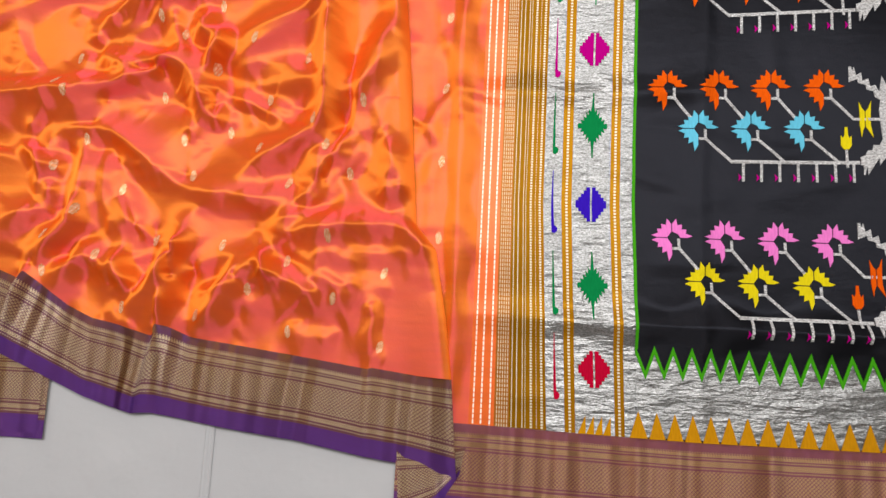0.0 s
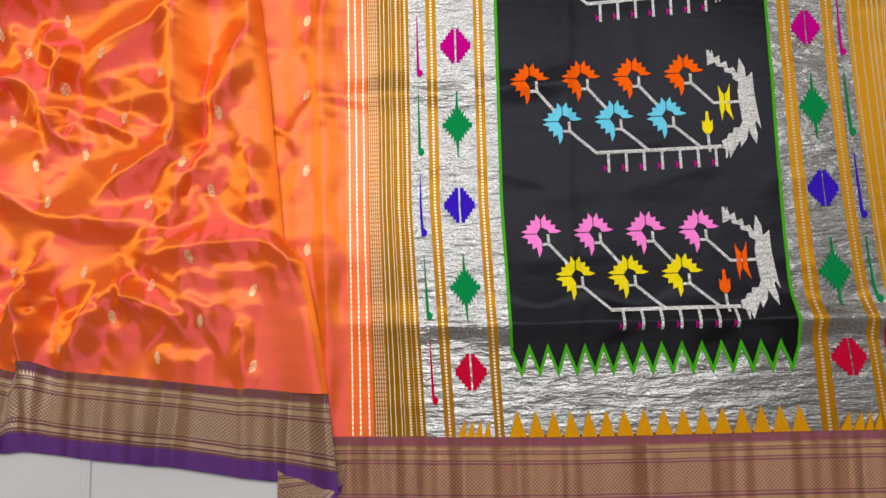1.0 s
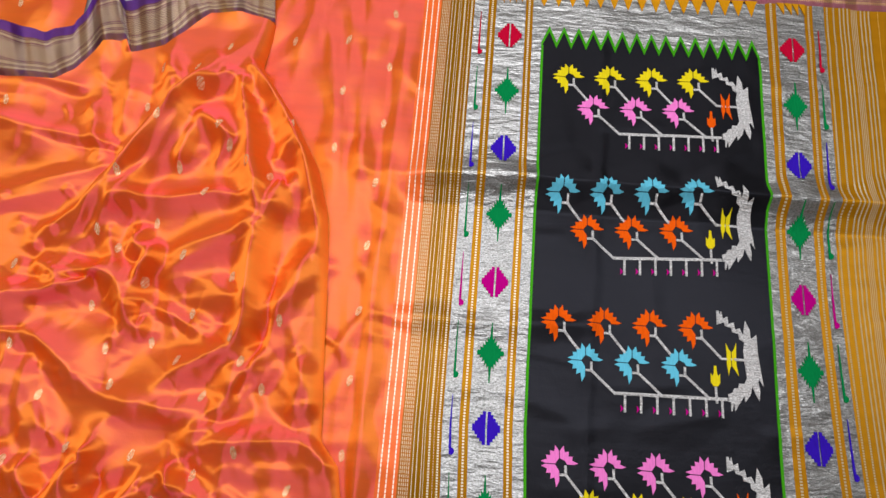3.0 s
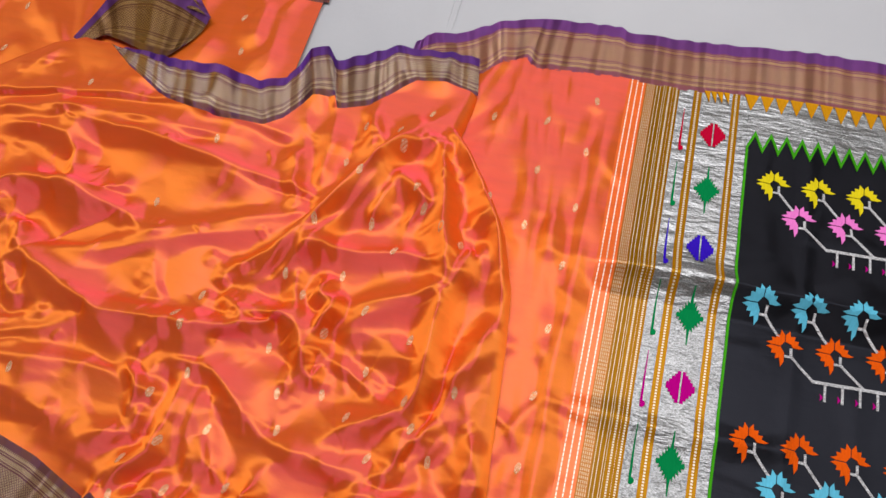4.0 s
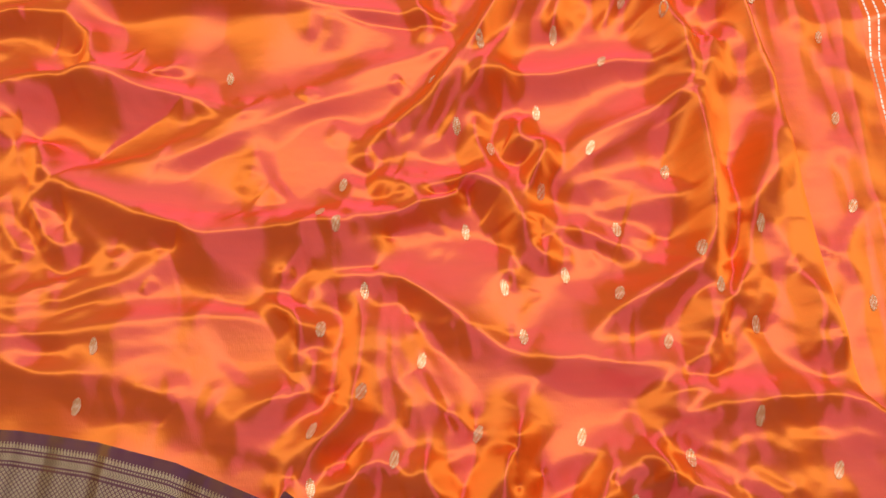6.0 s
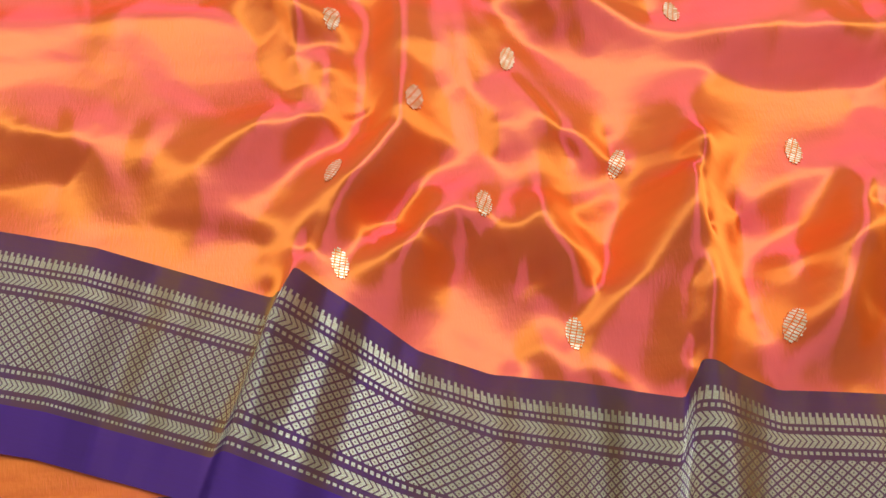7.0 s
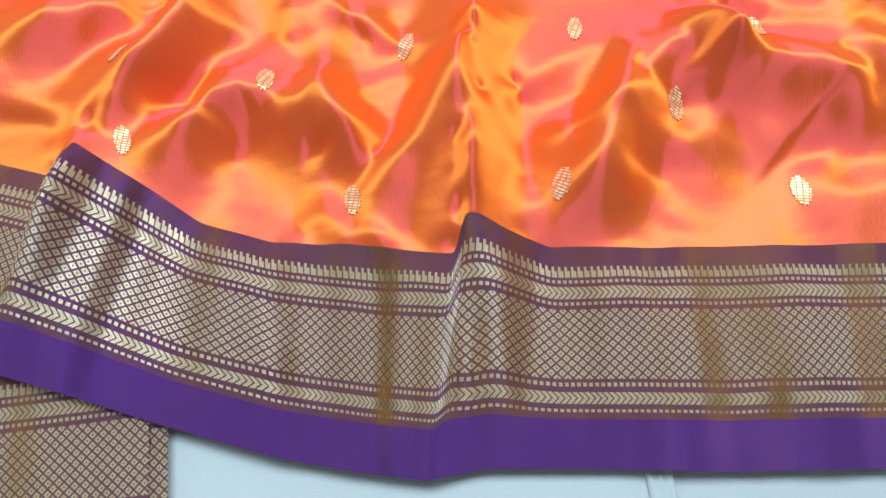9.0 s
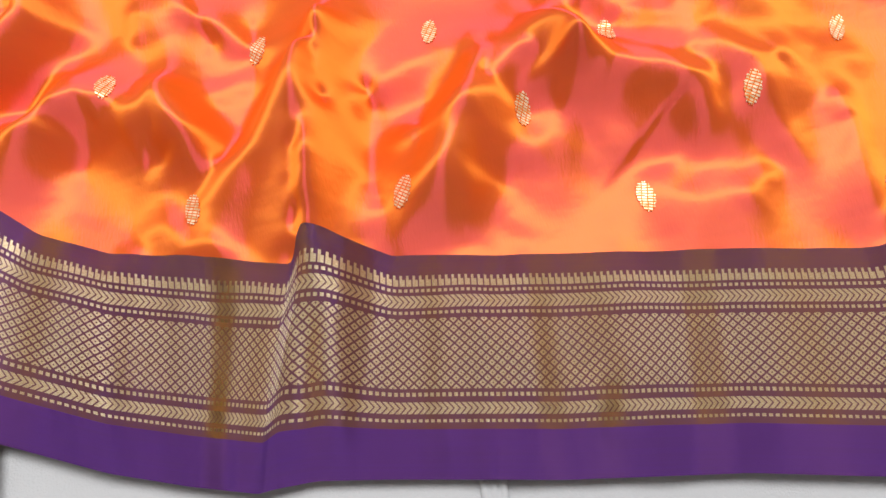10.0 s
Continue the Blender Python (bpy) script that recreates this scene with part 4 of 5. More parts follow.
sy = np.linspace(-2.1, 2.1, 500)
across = np.linspace(-0.006, 0.006, 9)
mx, my = np.meshgrid(across, sy)
sheet("seam", mx - 0.452 + 0.004 * np.sin(my * 2), my, -0.0025 + 0.0022 * np.cos(mx / 0.006 * math.pi * 1.5) ** 2, mx, my, COTTON, floor_cloth, "stitched seam of the white sheet")

block("wall_north", (-2.7, 2.2, -0.1), (2.3, 2.3, 2.7), PLASTER)
block("wall_south", (-2.7, -2.3, -0.1), (2.3, -2.2, 2.7), PLASTER)
block("wall_west", (-2.7, -2.2, -0.1), (-2.6, 2.2, 2.7), PLASTER)
block("wall_east", (2.2, -2.2, -0.1), (2.3, 2.2, 2.7), PLASTER)
block("ceiling", (-2.6, -2.2, 2.62), (2.2, 2.2, 2.7), CEILING)

# ---------------------------------------------------------------- the saree

saree = tagged(new("silk_saree"), "orange shot silk saree with purple gold borders, crumpled on white cotton", "saree")


def along_curve(points, n, soften=0):
    p = np.array(points, float)
    d = np.concatenate([[0], np.cumsum(np.hypot(*np.diff(p, axis=0).T))])
    t = np.linspace(0, d[-1], n)
    out = np.stack([np.interp(t, d, p[:, k]) for k in (0, 1)], -1)
    for _ in range(soften):
        out[1:-1] = (out[:-2] + 2 * out[1:-1] + out[2:]) / 4
    return out


def pair_curves(inner, outer, n, soften=0):
    """Two edges with matching corners, both sampled by the length along the inner one."""
    p, q = np.array(inner, float), np.array(outer, float)
    d = np.concatenate([[0], np.cumsum(np.hypot(*np.diff(p, axis=0).T))])
    t = np.linspace(0, d[-1], n)
    out = [np.stack([np.interp(t, d, c[:, k]) for k in (0, 1)], -1) for c in (p, q)]
    for c in out:
        for _ in range(soften):
            c[1:-1] = (c[:-2] + 2 * c[1:-1] + c[2:]) / 4
    return out[0], out[1], t


# edges of the crumpled part, from the inner and outer line of its borders
low_in = [(-1.20, -0.253), (-1.118, -0.258), (-1.0, -0.262), (-0.946, -0.265), (-0.874, -0.275), (-0.803, -0.292), (-0.708, -0.328),
          (-0.703, -0.315), (-0.677, -0.334), (-0.650, -0.355), (-0.617, -0.369), (-0.580, -0.376), (-0.533, -0.388), (-0.526, -0.373),
          (-0.514, -0.375), (-0.487, -0.387), (-0.417, -0.395), (-0.331, -0.405), (-0.262, -0.414), (-0.257, -0.412), (-0.200, -0.419), (-0.160, -0.421)]
low_out = [(-1.22, -0.350), (-1.13, -0.355), (-1.01, -0.362), (-0.955, -0.365), (-0.885, -0.375), (-0.828, -0.389), (-0.754, -0.414),
           (-0.747, -0.414), (-0.708, -0.430), (-0.669, -0.447), (-0.619, -0.467), (-0.585, -0.477), (-0.556, -0.484), (-0.549, -0.483),
           (-0.531, -0.482), (-0.497, -0.486), (-0.425, -0.496), (-0.345, -0.504), (-0.265, -0.517), (-0.257, -0.518), (-0.208, -0.524), (-0.149, -0.537)]
top_left = [(-1.300, 0.200), (-1.263, 0.223), (-1.174, 0.273), (-1.091, 0.343), (-1.044, 0.364), (-0.991, 0.355)]
high_in = [(-0.991, 0.355), (-0.938, 0.316), (-0.848, 0.267), (-0.761, 0.255), (-0.682, 0.259), (-0.657, 0.279), (-0.623, 0.330),
           (-0.586, 0.335), (-0.578, 0.316), (-0.529, 0.333), (-0.466, 0.393), (-0.416, 0.395), (-0.365, 0.385)]
high_out = [(-0.993, 0.358), (-0.955, 0.362), (-0.886, 0.356), (-0.808, 0.360), (-0.720, 0.345), (-0.679, 0.359), (-0.660, 0.425),
            (-0.632, 0.438), (-0.612, 0.412), (-0.554, 0.444), (-0.500, 0.463), (-0.430, 0.466), (-0.381, 0.467)]
left_edge = [(-1.20, -0.253), (-1.218, -0.153), (-1.192, -0.105), (-1.158, -0.051), (-1.204, 0.010), (-1.233, 0.081), (-1.278, 0.147), (-1.300, 0.200)]
right_edge = [(-0.160, -0.421), (-0.171, -0.347), (-0.187, -0.265), (-0.213, -0.235), (-0.226, -0.101), (-0.234, 0.0), (-0.245, 0.080),
              (-0.268, 0.150), (-0.310, 0.220), (-0.375, 0.310), (-0.365, 0.385)]

NS, NQ = 760, 520
bottom = along_curve(low_in, NS, 1)
top = along_curve(top_left + high_in[1:], NS, 1)
west, east = along_curve(left_edge, NQ, 4), along_curve(right_edge, NQ, 4)
s, q = np.meshgrid(np.linspace(0, 1, NS), np.linspace(0, 1, NQ))
plan = []
for k in (0, 1):
    corners = (1 - s) * (1 - q) * bottom[0, k] + s * (1 - q) * bottom[-1, k] + (1 - s) * q * top[0, k] + s * q * top[-1, k]
    plan.append((1 - q) * bottom[None, :, k] + q * top[None, :, k] + (1 - s) * west[:, None, k] + s * east[:, None, k] - corners)
bx, by = plan


def rounded(d, r):
    """Height factor of a cloth that curls down to its support at an edge."""
    return np.sqrt(np.clip(1 - (1 - np.clip(d / r, 0, 1)) ** 2, 0, 1))


bz = body_height(bx, by)
curl = rounded((1 - s) * 0.9, 0.014) * rounded(s * 0.9, 0.014)
top_free = smooth(0.34, 0.28, s)
curl = curl * (1 - top_free * (1 - rounded((1 - q) * 0.6, 0.014)))
rest = 0.006 + 0.0075 * smooth(-0.64, -0.72, bx) + 0.004 * smooth(-0.36, -0.28, bx)
body = sheet("body", bx, by, rest + (bz - rest) * curl + 0.006 * curl * smooth(0.94, 1, s), bx, by, ORANGE, saree, "crumpled orange and pink shot silk field")


def drape_border(name, inner, outer, n, rows, height, drop, parent, material, label, ripple=0.0, fall=3.0):
    a, b, length = pair_curves(inner, outer, n, 1)
    t = np.linspace(0, 1, rows)[:, None]
    x = a[None, :, 0] * (1 - t) + b[None, :, 0] * t
    y = a[None, :, 1] * (1 - t) + b[None, :, 1] * t
    z = height(x, y)
    z = z + ripple * np.sin(length[None, :] * 150 + 2 * np.sin(length[None, :] * 37)) * t
    z = z * (1 - drop * t ** fall)
    return sheet(name, x, y, z, length[None, :] + 0 * t, t + 0 * length[None, :], material, parent, label)


drape_border("lower_border", low_in, low_out, 520, 44, body_height, 0.55, saree, BORDER, "purple border woven with gold lattice and chevrons", 0.0008)
drape_border("upper_border", high_in, high_out, 300, 40, body_height, 0.5, saree, BORDER, "purple border woven with gold, gathered in waves", 0.0036, 1.2)

# the neatly folded rest of the cloth that lies underneath
ux, uy = np.meshgrid(np.linspace(-2.0, -0.676, 330), np.linspace(-0.410, 0.530, 240))
UNDER = []
for k in range(170):
    cx, cy = rng.uniform(-1.7, -0.7), rng.uniform(-0.4, 0.6)
    turn, span = rng.normal(1.5, 0.4), rng.uniform(0.04, 0.14)
    ends = [(cx - span * math.cos(turn), cy - span * math.sin(turn)), (cx + span * math.cos(turn), cy + span * math.sin(turn))]
    UNDER.append((rng.uniform(0.002, 0.006), rng.uniform(0.006, 0.03), rng.uniform(0.012, 0.04), np.array(ends)))


def under_height(x, y):
    x, y = np.asarray(x, float), np.asarray(y, float)
    lift = np.clip(raise_folds(x, y, UNDER), 0, 0.0076) * smooth(-0.68, -0.72, x)
    low = smooth(-1.02, -1.16, x)
    hide = smooth(0.40, 0.30, y) * (1 - low)
    return 0.0055 + lift * (1 - hide) - 0.002 * hide


under = sheet("under_layer", ux, uy, under_height(ux, uy), ux, uy, ORANGE, saree, "flat folded orange silk under the crumpled part")
xs = np.linspace(-2.0, -0.676, 30)
drape_border("under_lower_border", [(x, -0.410) for x in xs], [(x, -0.515) for x in xs], 330, 30, under_height, 0.3, saree, BORDER, "flat purple border woven with gold")
drape_border("under_upper_border", [(x, 0.530) for x in xs], [(x, 0.635) for x in xs], 330, 30, under_height, 0.3, saree, BORDER, "flat purple border woven with gold")

# the second folded ply that peeps out below the first
for name, lo, hi in (("ply_lower_border", -0.415, -0.522), ("ply_upper_border", 0.535, 0.640)):
    drape_border(name, [(x + 0.008, lo) for x in xs], [(x + 0.008, hi) for x in xs], 200, 8, lambda x, y: 0.002 + 0 * x, 0.0, saree, BORDER, "lower ply of the folded purple border")

# the border that twists over itself beyond the upper edge


def twist(inner, outer, heights_in, heights_out, n, rows, label, material, belly):
    a, b, length = pair_curves(inner, outer, n, 12)
    t = np.linspace(0, 1, rows)[:, None]
    x = a[None, :, 0] * (1 - t) + b[None, :, 0] * t
    y = a[None, :, 1] * (1 - t) + b[None, :, 1] * t
    f = np.linspace(0, 1, n)
    hi = np.interp(f, np.linspace(0, 1, len(heights_in)), heights_in)[None, :]
    ho = np.interp(f, np.linspace(0, 1, len(heights_out)), heights_out)[None, :]
    z = hi * (1 - t) + ho * t + belly * np.sin(t * math.pi)
    sheet("twisted_border", x, y, z, length[None, :] + 0 * t, t + 0 * length[None, :], material, saree, label)


twist([(-1.042, 0.358), (-1.020, 0.375), (-0.985, 0.372), (-0.945, 0.362), (-0.897, 0.359), (-0.872, 0.395)],
      [(-1.075, 0.362), (-1.048, 0.415), (-1.026, 0.465), (-0.965, 0.491), (-0.900, 0.478), (-0.850, 0.446)],
      [0.014, 0.020, 0.014, 0.012, 0.012, 0.012], [0.014, 0.03, 0.045, 0.045, 0.03, 0.02], 120, 30, "twisted loop of the border, its brown reverse showing", REVERSE, -0.006)
twist([(-1.030, 0.545), (-0.985, 0.520), (-0.930, 0.480), (-0.895, 0.455)],
      [(-0.935, 0.560), (-0.915, 0.525), (-0.880, 0.480), (-0.848, 0.446)],
      [0.012, 0.012, 0.02, 0.025], [0.012, 0.012, 0.014, 0.02], 80, 24, "turned-back strip of the purple and gold border", REVERSE, 0.004)

# ---------------------------------------------------------------- the end piece (pallu)

LOW_Y, HIGH_Y = -0.477, 0.488


def bend(x, y):
    """The end piece widens a little towards both ends."""
    x, y = np.asarray(x, float), np.asarray(y, float)
    spread = np.interp(x, [0.05, 0.39, 0.4325, 0.60], [0, 0.005, 0.021, 0.030]) * np.clip(np.abs(y) / 0.41, 0, 1.3) ** 1.5 * np.where(y < 0, 1.0, 0.5)
    foot = np.interp(x, [-0.13, -0.06, 0.06, 0.18], [0, 0.009, 0.008, 0]) * np.clip((-y - 0.2) / 0.2, 0, 1.4)
    waist = np.interp(x, [0.03, 0.06, 0.12, 0.30, 0.37, 0.39, 0.41, 0.45], [0, 0.002, 0.0015, -0.001, -0.005, -0.007, -0.004, -0.003])
    return x + spread + foot + waist * (1 - 0.8 * smooth(-0.28, -0.40, y))


def high_line(x):
    return np.interp(x, [-0.5, -0.368, -0.340, -0.308, -0.293, -0.163, -0.05, 0.05, 0.15, 0.46, 0.9], [0.385, 0.442, 0.471, 0.489, 0.471, 0.480, 0.479, 0.488, 0.491, 0.496, 0.500])


def low_line(x):
    return np.interp(x, [-0.25, -0.15, -0.02, 0.127, 0.34, 0.9], [-0.470, -0.472, -0.475, -0.478, -0.476, -0.475])


def strip(name, x0, x1, material, label="", step=0.005, x0_top=None, u0=0.0):
    """An upright band of the end piece between its two borders."""
    n = max(3, int((x1 - x0) / step) + 2)
    t, w = np.meshgrid(np.linspace(0, 1, n), np.linspace(0, 1, 300))
    xa = x0 + (0 if x0_top is None else (x0_top - x0)) * w
    x = xa + (x1 - xa) * t
    y = low_line(x) * (1 - w) + high_line(x) * w
    return sheet(name, bend(x, y), y, pallu_height(x, y), x - u0, y, material, saree, label)


PEACH = striped("peach_silk_with_silver_lines", (0.93, 0.17, 0.02), (0.95, 0.24, 0.14), [(-0.133, 0.0016), (-0.1245, 0.0016), (-0.1155, 0.0016)], (0.80, 0.68, 0.56), 0.0062, 0.80)
FINE = striped("fine_silver_stripes", (0.40, 0.14, 0.02), (0.42, 0.18, 0.05), [(-0.1085 + 0.0026 * k, 0.0008) for k in range(5)], WHITE_METAL, 0.0052, 0.7)
OCHRE_LINES = striped("ochre_silk_with_silver_stripes", (0.27, 0.115, 0.003), (0.30, 0.14, 0.01), [(-0.0935, 0.0009), (-0.0885, 0.0010), (-0.0825, 0.0008), (-0.0795, 0.0006)], WHITE_METAL, 0.0026, 0.8)
OCHRE_DOTS = striped("ochre_silk_with_dots", (0.30, 0.125, 0.003), (0.34, 0.16, 0.01), [(-0.0735, 0.0024), (-0.0625, 0.0024), (-0.0680, 0.0006)], WHITE_METAL, 0.0034, 0.62)


def dotted_band(name, centre):
    return striped(name, (0.36, 0.15, 0.004), (0.40, 0.20, 0.012), [(centre, 0.0028)], WHITE_METAL, 0.0040, 0.6)


plain_strip = strip("plain_strip", -0.235, -0.138, ORANGE, "plain orange silk strip with small gold motifs", 0.0025, -0.50)
strip("line_strip", -0.138, -0.111, PEACH, "peach silk with thin silver lines")
strip("fine_stripe_band", -0.111, -0.096, FINE, "fine silver and rust stripes")
strip("ochre_band", -0.096, -0.078, OCHRE_LINES, "ochre silk with silver stripes")
strip("ochre_band", -0.078, -0.058, OCHRE_DOTS, "ochre silk with two dotted silver lines")
hook_band_a = strip("silver_band", -0.058, -0.036, SILVER, "narrow silver brocade band")
strip("dotted_band", -0.036, -0.0235, dotted_band("ochre_dots_a", -0.0297), "ochre band with a line of silver dots")
band_a = strip("silver_band", -0.0235, 0.0230, SILVER, "silver brocade band with stepped diamonds")
strip("dotted_band", 0.0230, 0.0345, dotted_band("ochre_dots_b", 0.0287), "ochre band with a line of silver dots")
strip("silver_edge", 0.0345, 0.0480, SILVER, "narrow silver brocade edge")
panel = strip("black_panel", 0.0480, 0.3905, BLACK, "black silk panel with woven flower sprays")
strip("silver_edge", 0.3905, 0.4015, SILVER, "narrow silver brocade edge")
strip("dotted_band", 0.4015, 0.4145, dotted_band("ochre_dots_c", 0.4080), "ochre band with a line of silver dots")
band_b = strip("silver_band", 0.4145, 0.4530, SILVER, "silver brocade band with stepped diamonds")
strip("dotted_band", 0.4530, 0.4660, dotted_band("ochre_dots_d", 0.4595), "ochre band with a line of silver dots")
hook_band_b = strip("silver_band", 0.4660, 0.4835, SILVER, "narrow silver brocade band")
OCHRE_DOTS_B = striped("ochre_silk_with_dots_b", (0.36, 0.155, 0.004), (0.40, 0.20, 0.012), [(0.4885, 0.0024), (0.4985, 0.0024)], WHITE_METAL, 0.0034, 0.62)
strip("ochre_band", 0.4835, 0.5040, OCHRE_DOTS_B, "ochre silk with two dotted silver lines")
OCHRE_LINES_B = striped("ochre_silk_with_silver_stripes_b", (0.36, 0.155, 0.004), (0.40, 0.20, 0.012),
                        [(0.508, 0.002), (0.514, 0.002), (0.520, 0.002), (0.526, 0.0012), (0.5285, 0.0012), (0.531, 0.0012), (0.5335, 0.0012), (0.540, 0.002), (0.546, 0.002), (0.552, 0.002)], WHITE_METAL, 0.0026, 0.8)
strip("ochre_band", 0.5040, 0.5560, OCHRE_LINES_B, "ochre silk with silver stripes")
OCHRE_END = striped("ochre_end_silk", (0.40, 0.17, 0.005), (0.46, 0.23, 0.016), [(0.566, 0.0007), (0.580, 0.0007), (0.594, 0.0007), (0.608, 0.0007), (0.622, 0.0007), (0.64, 0.0007), (0.66, 0.0007)], (0.9, 0.6, 0.15), 0.006, 0.75)
end_strip = strip("ochre_end", 0.5560, 0.9, OCHRE_END, "plain ochre silk end with thin gold lines")


def edge_points(xs, line, off):
    return [(float(x), float(line(x)) + off) for x in xs]


bxs = np.linspace(-0.222, 0.92, 60)
drape_border("pallu_lower_border", edge_points(bxs, low_line, 0.0), edge_points(bxs, low_line, -0.106), 460, 30, pallu_height, 0.2, saree, PALLU_BORDER, "rose and gold woven border of the end piece", 0.0006)
high_outer_x = [-0.495, -0.469, -0.433, -0.361, -0.295, -0.167, -0.154, -0.06, 0.15, 0.312, 0.465, 0.92]
high_outer_y = [0.482, 0.510, 0.511, 0.554, 0.576, 0.583, 0.574, 0.578, 0.594, 0.597, 0.607, 0.612]
high_inner_x = [-0.50, -0.440, -0.400, -0.340, -0.300, -0.167, -0.150, -0.055, 0.15, 0.313, 0.465, 0.92]
dense = np.linspace(-0.50, 0.92, 285)
at = np.interp(dense, high_inner_x, np.arange(12))
high_outer = [(float(np.interp(k, np.arange(12), high_outer_x)), float(np.interp(k, np.arange(12), high_outer_y))) for k in at]
drape_border("pallu_upper_border", [(float(x), float(high_line(x)) - 0.003) for x in dense], high_outer, 460, 30, pallu_height, 0.2, saree, PALLU_BORDER, "purple and gold woven border of the end piece", 0.0018)
# the corner of that border turned back under the crumpled part
drape_border("turned_corner", [(-0.222, -0.500), (-0.18, -0.505), (-0.140, -0.500)], [(-0.214, -0.600), (-0.17, -0.570), (-0.146, -0.532)], 60, 24,
             lambda x, y: pallu_height(x, y) + 0.002, 0.0, saree, BORDER, "turned-back corner of the purple border")

# ---------------------------------------------------------------- woven motifs

RAISE = 0.0011


def motif(name, polygons, material, parent, x, y, label="", turn=0.0, scale=1.0, mirror=1.0, height=pallu_height, warp=True):
    """A woven figure laid on the cloth: flat outlines, cut fine enough to follow it, with a sewn rim."""
    bm = bmesh.new()
    for outline in polygons:
        bm.faces.new([bm.verts.new((px, py, 0)) for px, py in outline])
    bmesh.ops.remove_doubles(bm, verts=bm.verts[:], dist=0.00001)
    bmesh.ops.triangulate(bm, faces=bm.faces[:])
    for _ in range(9):
        long_edges = [e for e in bm.edges if e.calc_length() * scale > 0.010]
        if not long_edges:
            break
        bmesh.ops.subdivide_edges(bm, edges=long_edges, cuts=1)
        bmesh.ops.triangulate(bm, faces=bm.faces[:])
    uv = bm.loops.layers.uv.new("UVMap")
    for f in bm.faces:
        for corner in f.loops:
            corner[uv].uv = (corner.vert.co.x * scale + x, corner.vert.co.y * scale + y)
    rim = [e for e in bm.edges if e.is_boundary]
    made = bmesh.ops.extrude_edge_only(bm, edges=rim)["geom"]
    low = {v for v in made if isinstance(v, bmesh.types.BMVert)}
    c, s_ = math.cos(turn), math.sin(turn)
    px = np.array([v.co.x for v in bm.verts]) * scale
    py = np.array([v.co.y for v in bm.verts]) * scale * mirror
    wx, wy = x + c * px - s_ * py, y + s_ * px + c * py
    wz = height(wx, wy)
    wx = bend(wx, wy) if warp else wx
    for k, v in enumerate(bm.verts):
        v.co = (wx[k], wy[k], wz[k] + (-0.0004 if v in low else RAISE))
    bmesh.ops.recalc_face_normals(bm, faces=bm.faces[:])
    mesh = bpy.data.meshes.new(name)
    bm.to_mesh(mesh)
    bm.free()
    return link(name, mesh, material, parent, label)


UP_LEFT = [(-0.0006, 0.0075), (-0.0006, 0.0170), (-0.0055, 0.0235), (-0.0068, 0.0155), (-0.0125, 0.0165), (-0.0118, 0.0105), (-0.0175, 0.0105), (-0.0165, 0.0055),
           (-0.0245, 0.0025), (-0.0185, 0.0004), (-0.0055, 0.0004)]
UP_RIGHT = [(-px, py) for px, py in UP_LEFT[:-1]] + [(0.0100, 0.0004), (0.0075, 0.0045)]
DOWN_LEFT = [(-0.0055, -0.0008), (-0.0185, -0.0008), (-0.0245, -0.0035), (-0.0165, -0.0065), (-0.0175, -0.0120), (-0.0115, -0.0115), (-0.0120, -0.0190), (-0.0065, -0.0165),
             (-0.0045, -0.0290), (-0.0005, -0.0210), (-0.0005, -0.0085)]
FLOWER = [UP_LEFT, UP_RIGHT, DOWN_LEFT]
TULIP = [[(-0.009, 0.007), (-0.0055, 0.0035), (-0.003, 0.008), (-0.0022, 0.018), (0.0022, 0.018), (0.003, 0.008), (0.0055, 0.0035), (0.009, 0.007), (0.009, -0.006), (0.004, -0.011), (-0.004, -0.011), (-0.009, -0.006)]]
SPOOL = [[(-0.0095, 0.022), (-0.005, 0.014), (-0.0008, 0.010), (-0.0008, -0.010), (-0.004, -0.016), (-0.0055, -0.024), (-0.0085, -0.008), (-0.0085, 0.006)],
         [(0.0095, 0.024), (0.0085, 0.006), (0.0085, -0.008), (0.0125, -0.024), (0.006, -0.016), (0.0008, -0.010), (0.0008, 0.010), (0.005, 0.014)]]


def bar(ax, ay, bx_, by_, w):
    d = math.hypot(bx_ - ax, by_ - ay)
    nx, ny = -(by_ - ay) / d * w / 2, (bx_ - ax) / d * w / 2
    return [(ax + nx, ay + ny), (ax - nx, ay - ny), (bx_ - nx, by_ - ny), (bx_ + nx, by_ + ny)]


def fork(to_x, to_y):
    """The stalk under a flower: two short arms and a slanting stem."""
    return [bar(0.0078, -0.0010, 0.0082, -0.0130, 0.0032), bar(0.0, -0.0130, 0.0098, -0.0130, 0.0032), bar(0.0085, -0.0130, to_x, to_y, 0.0034)]


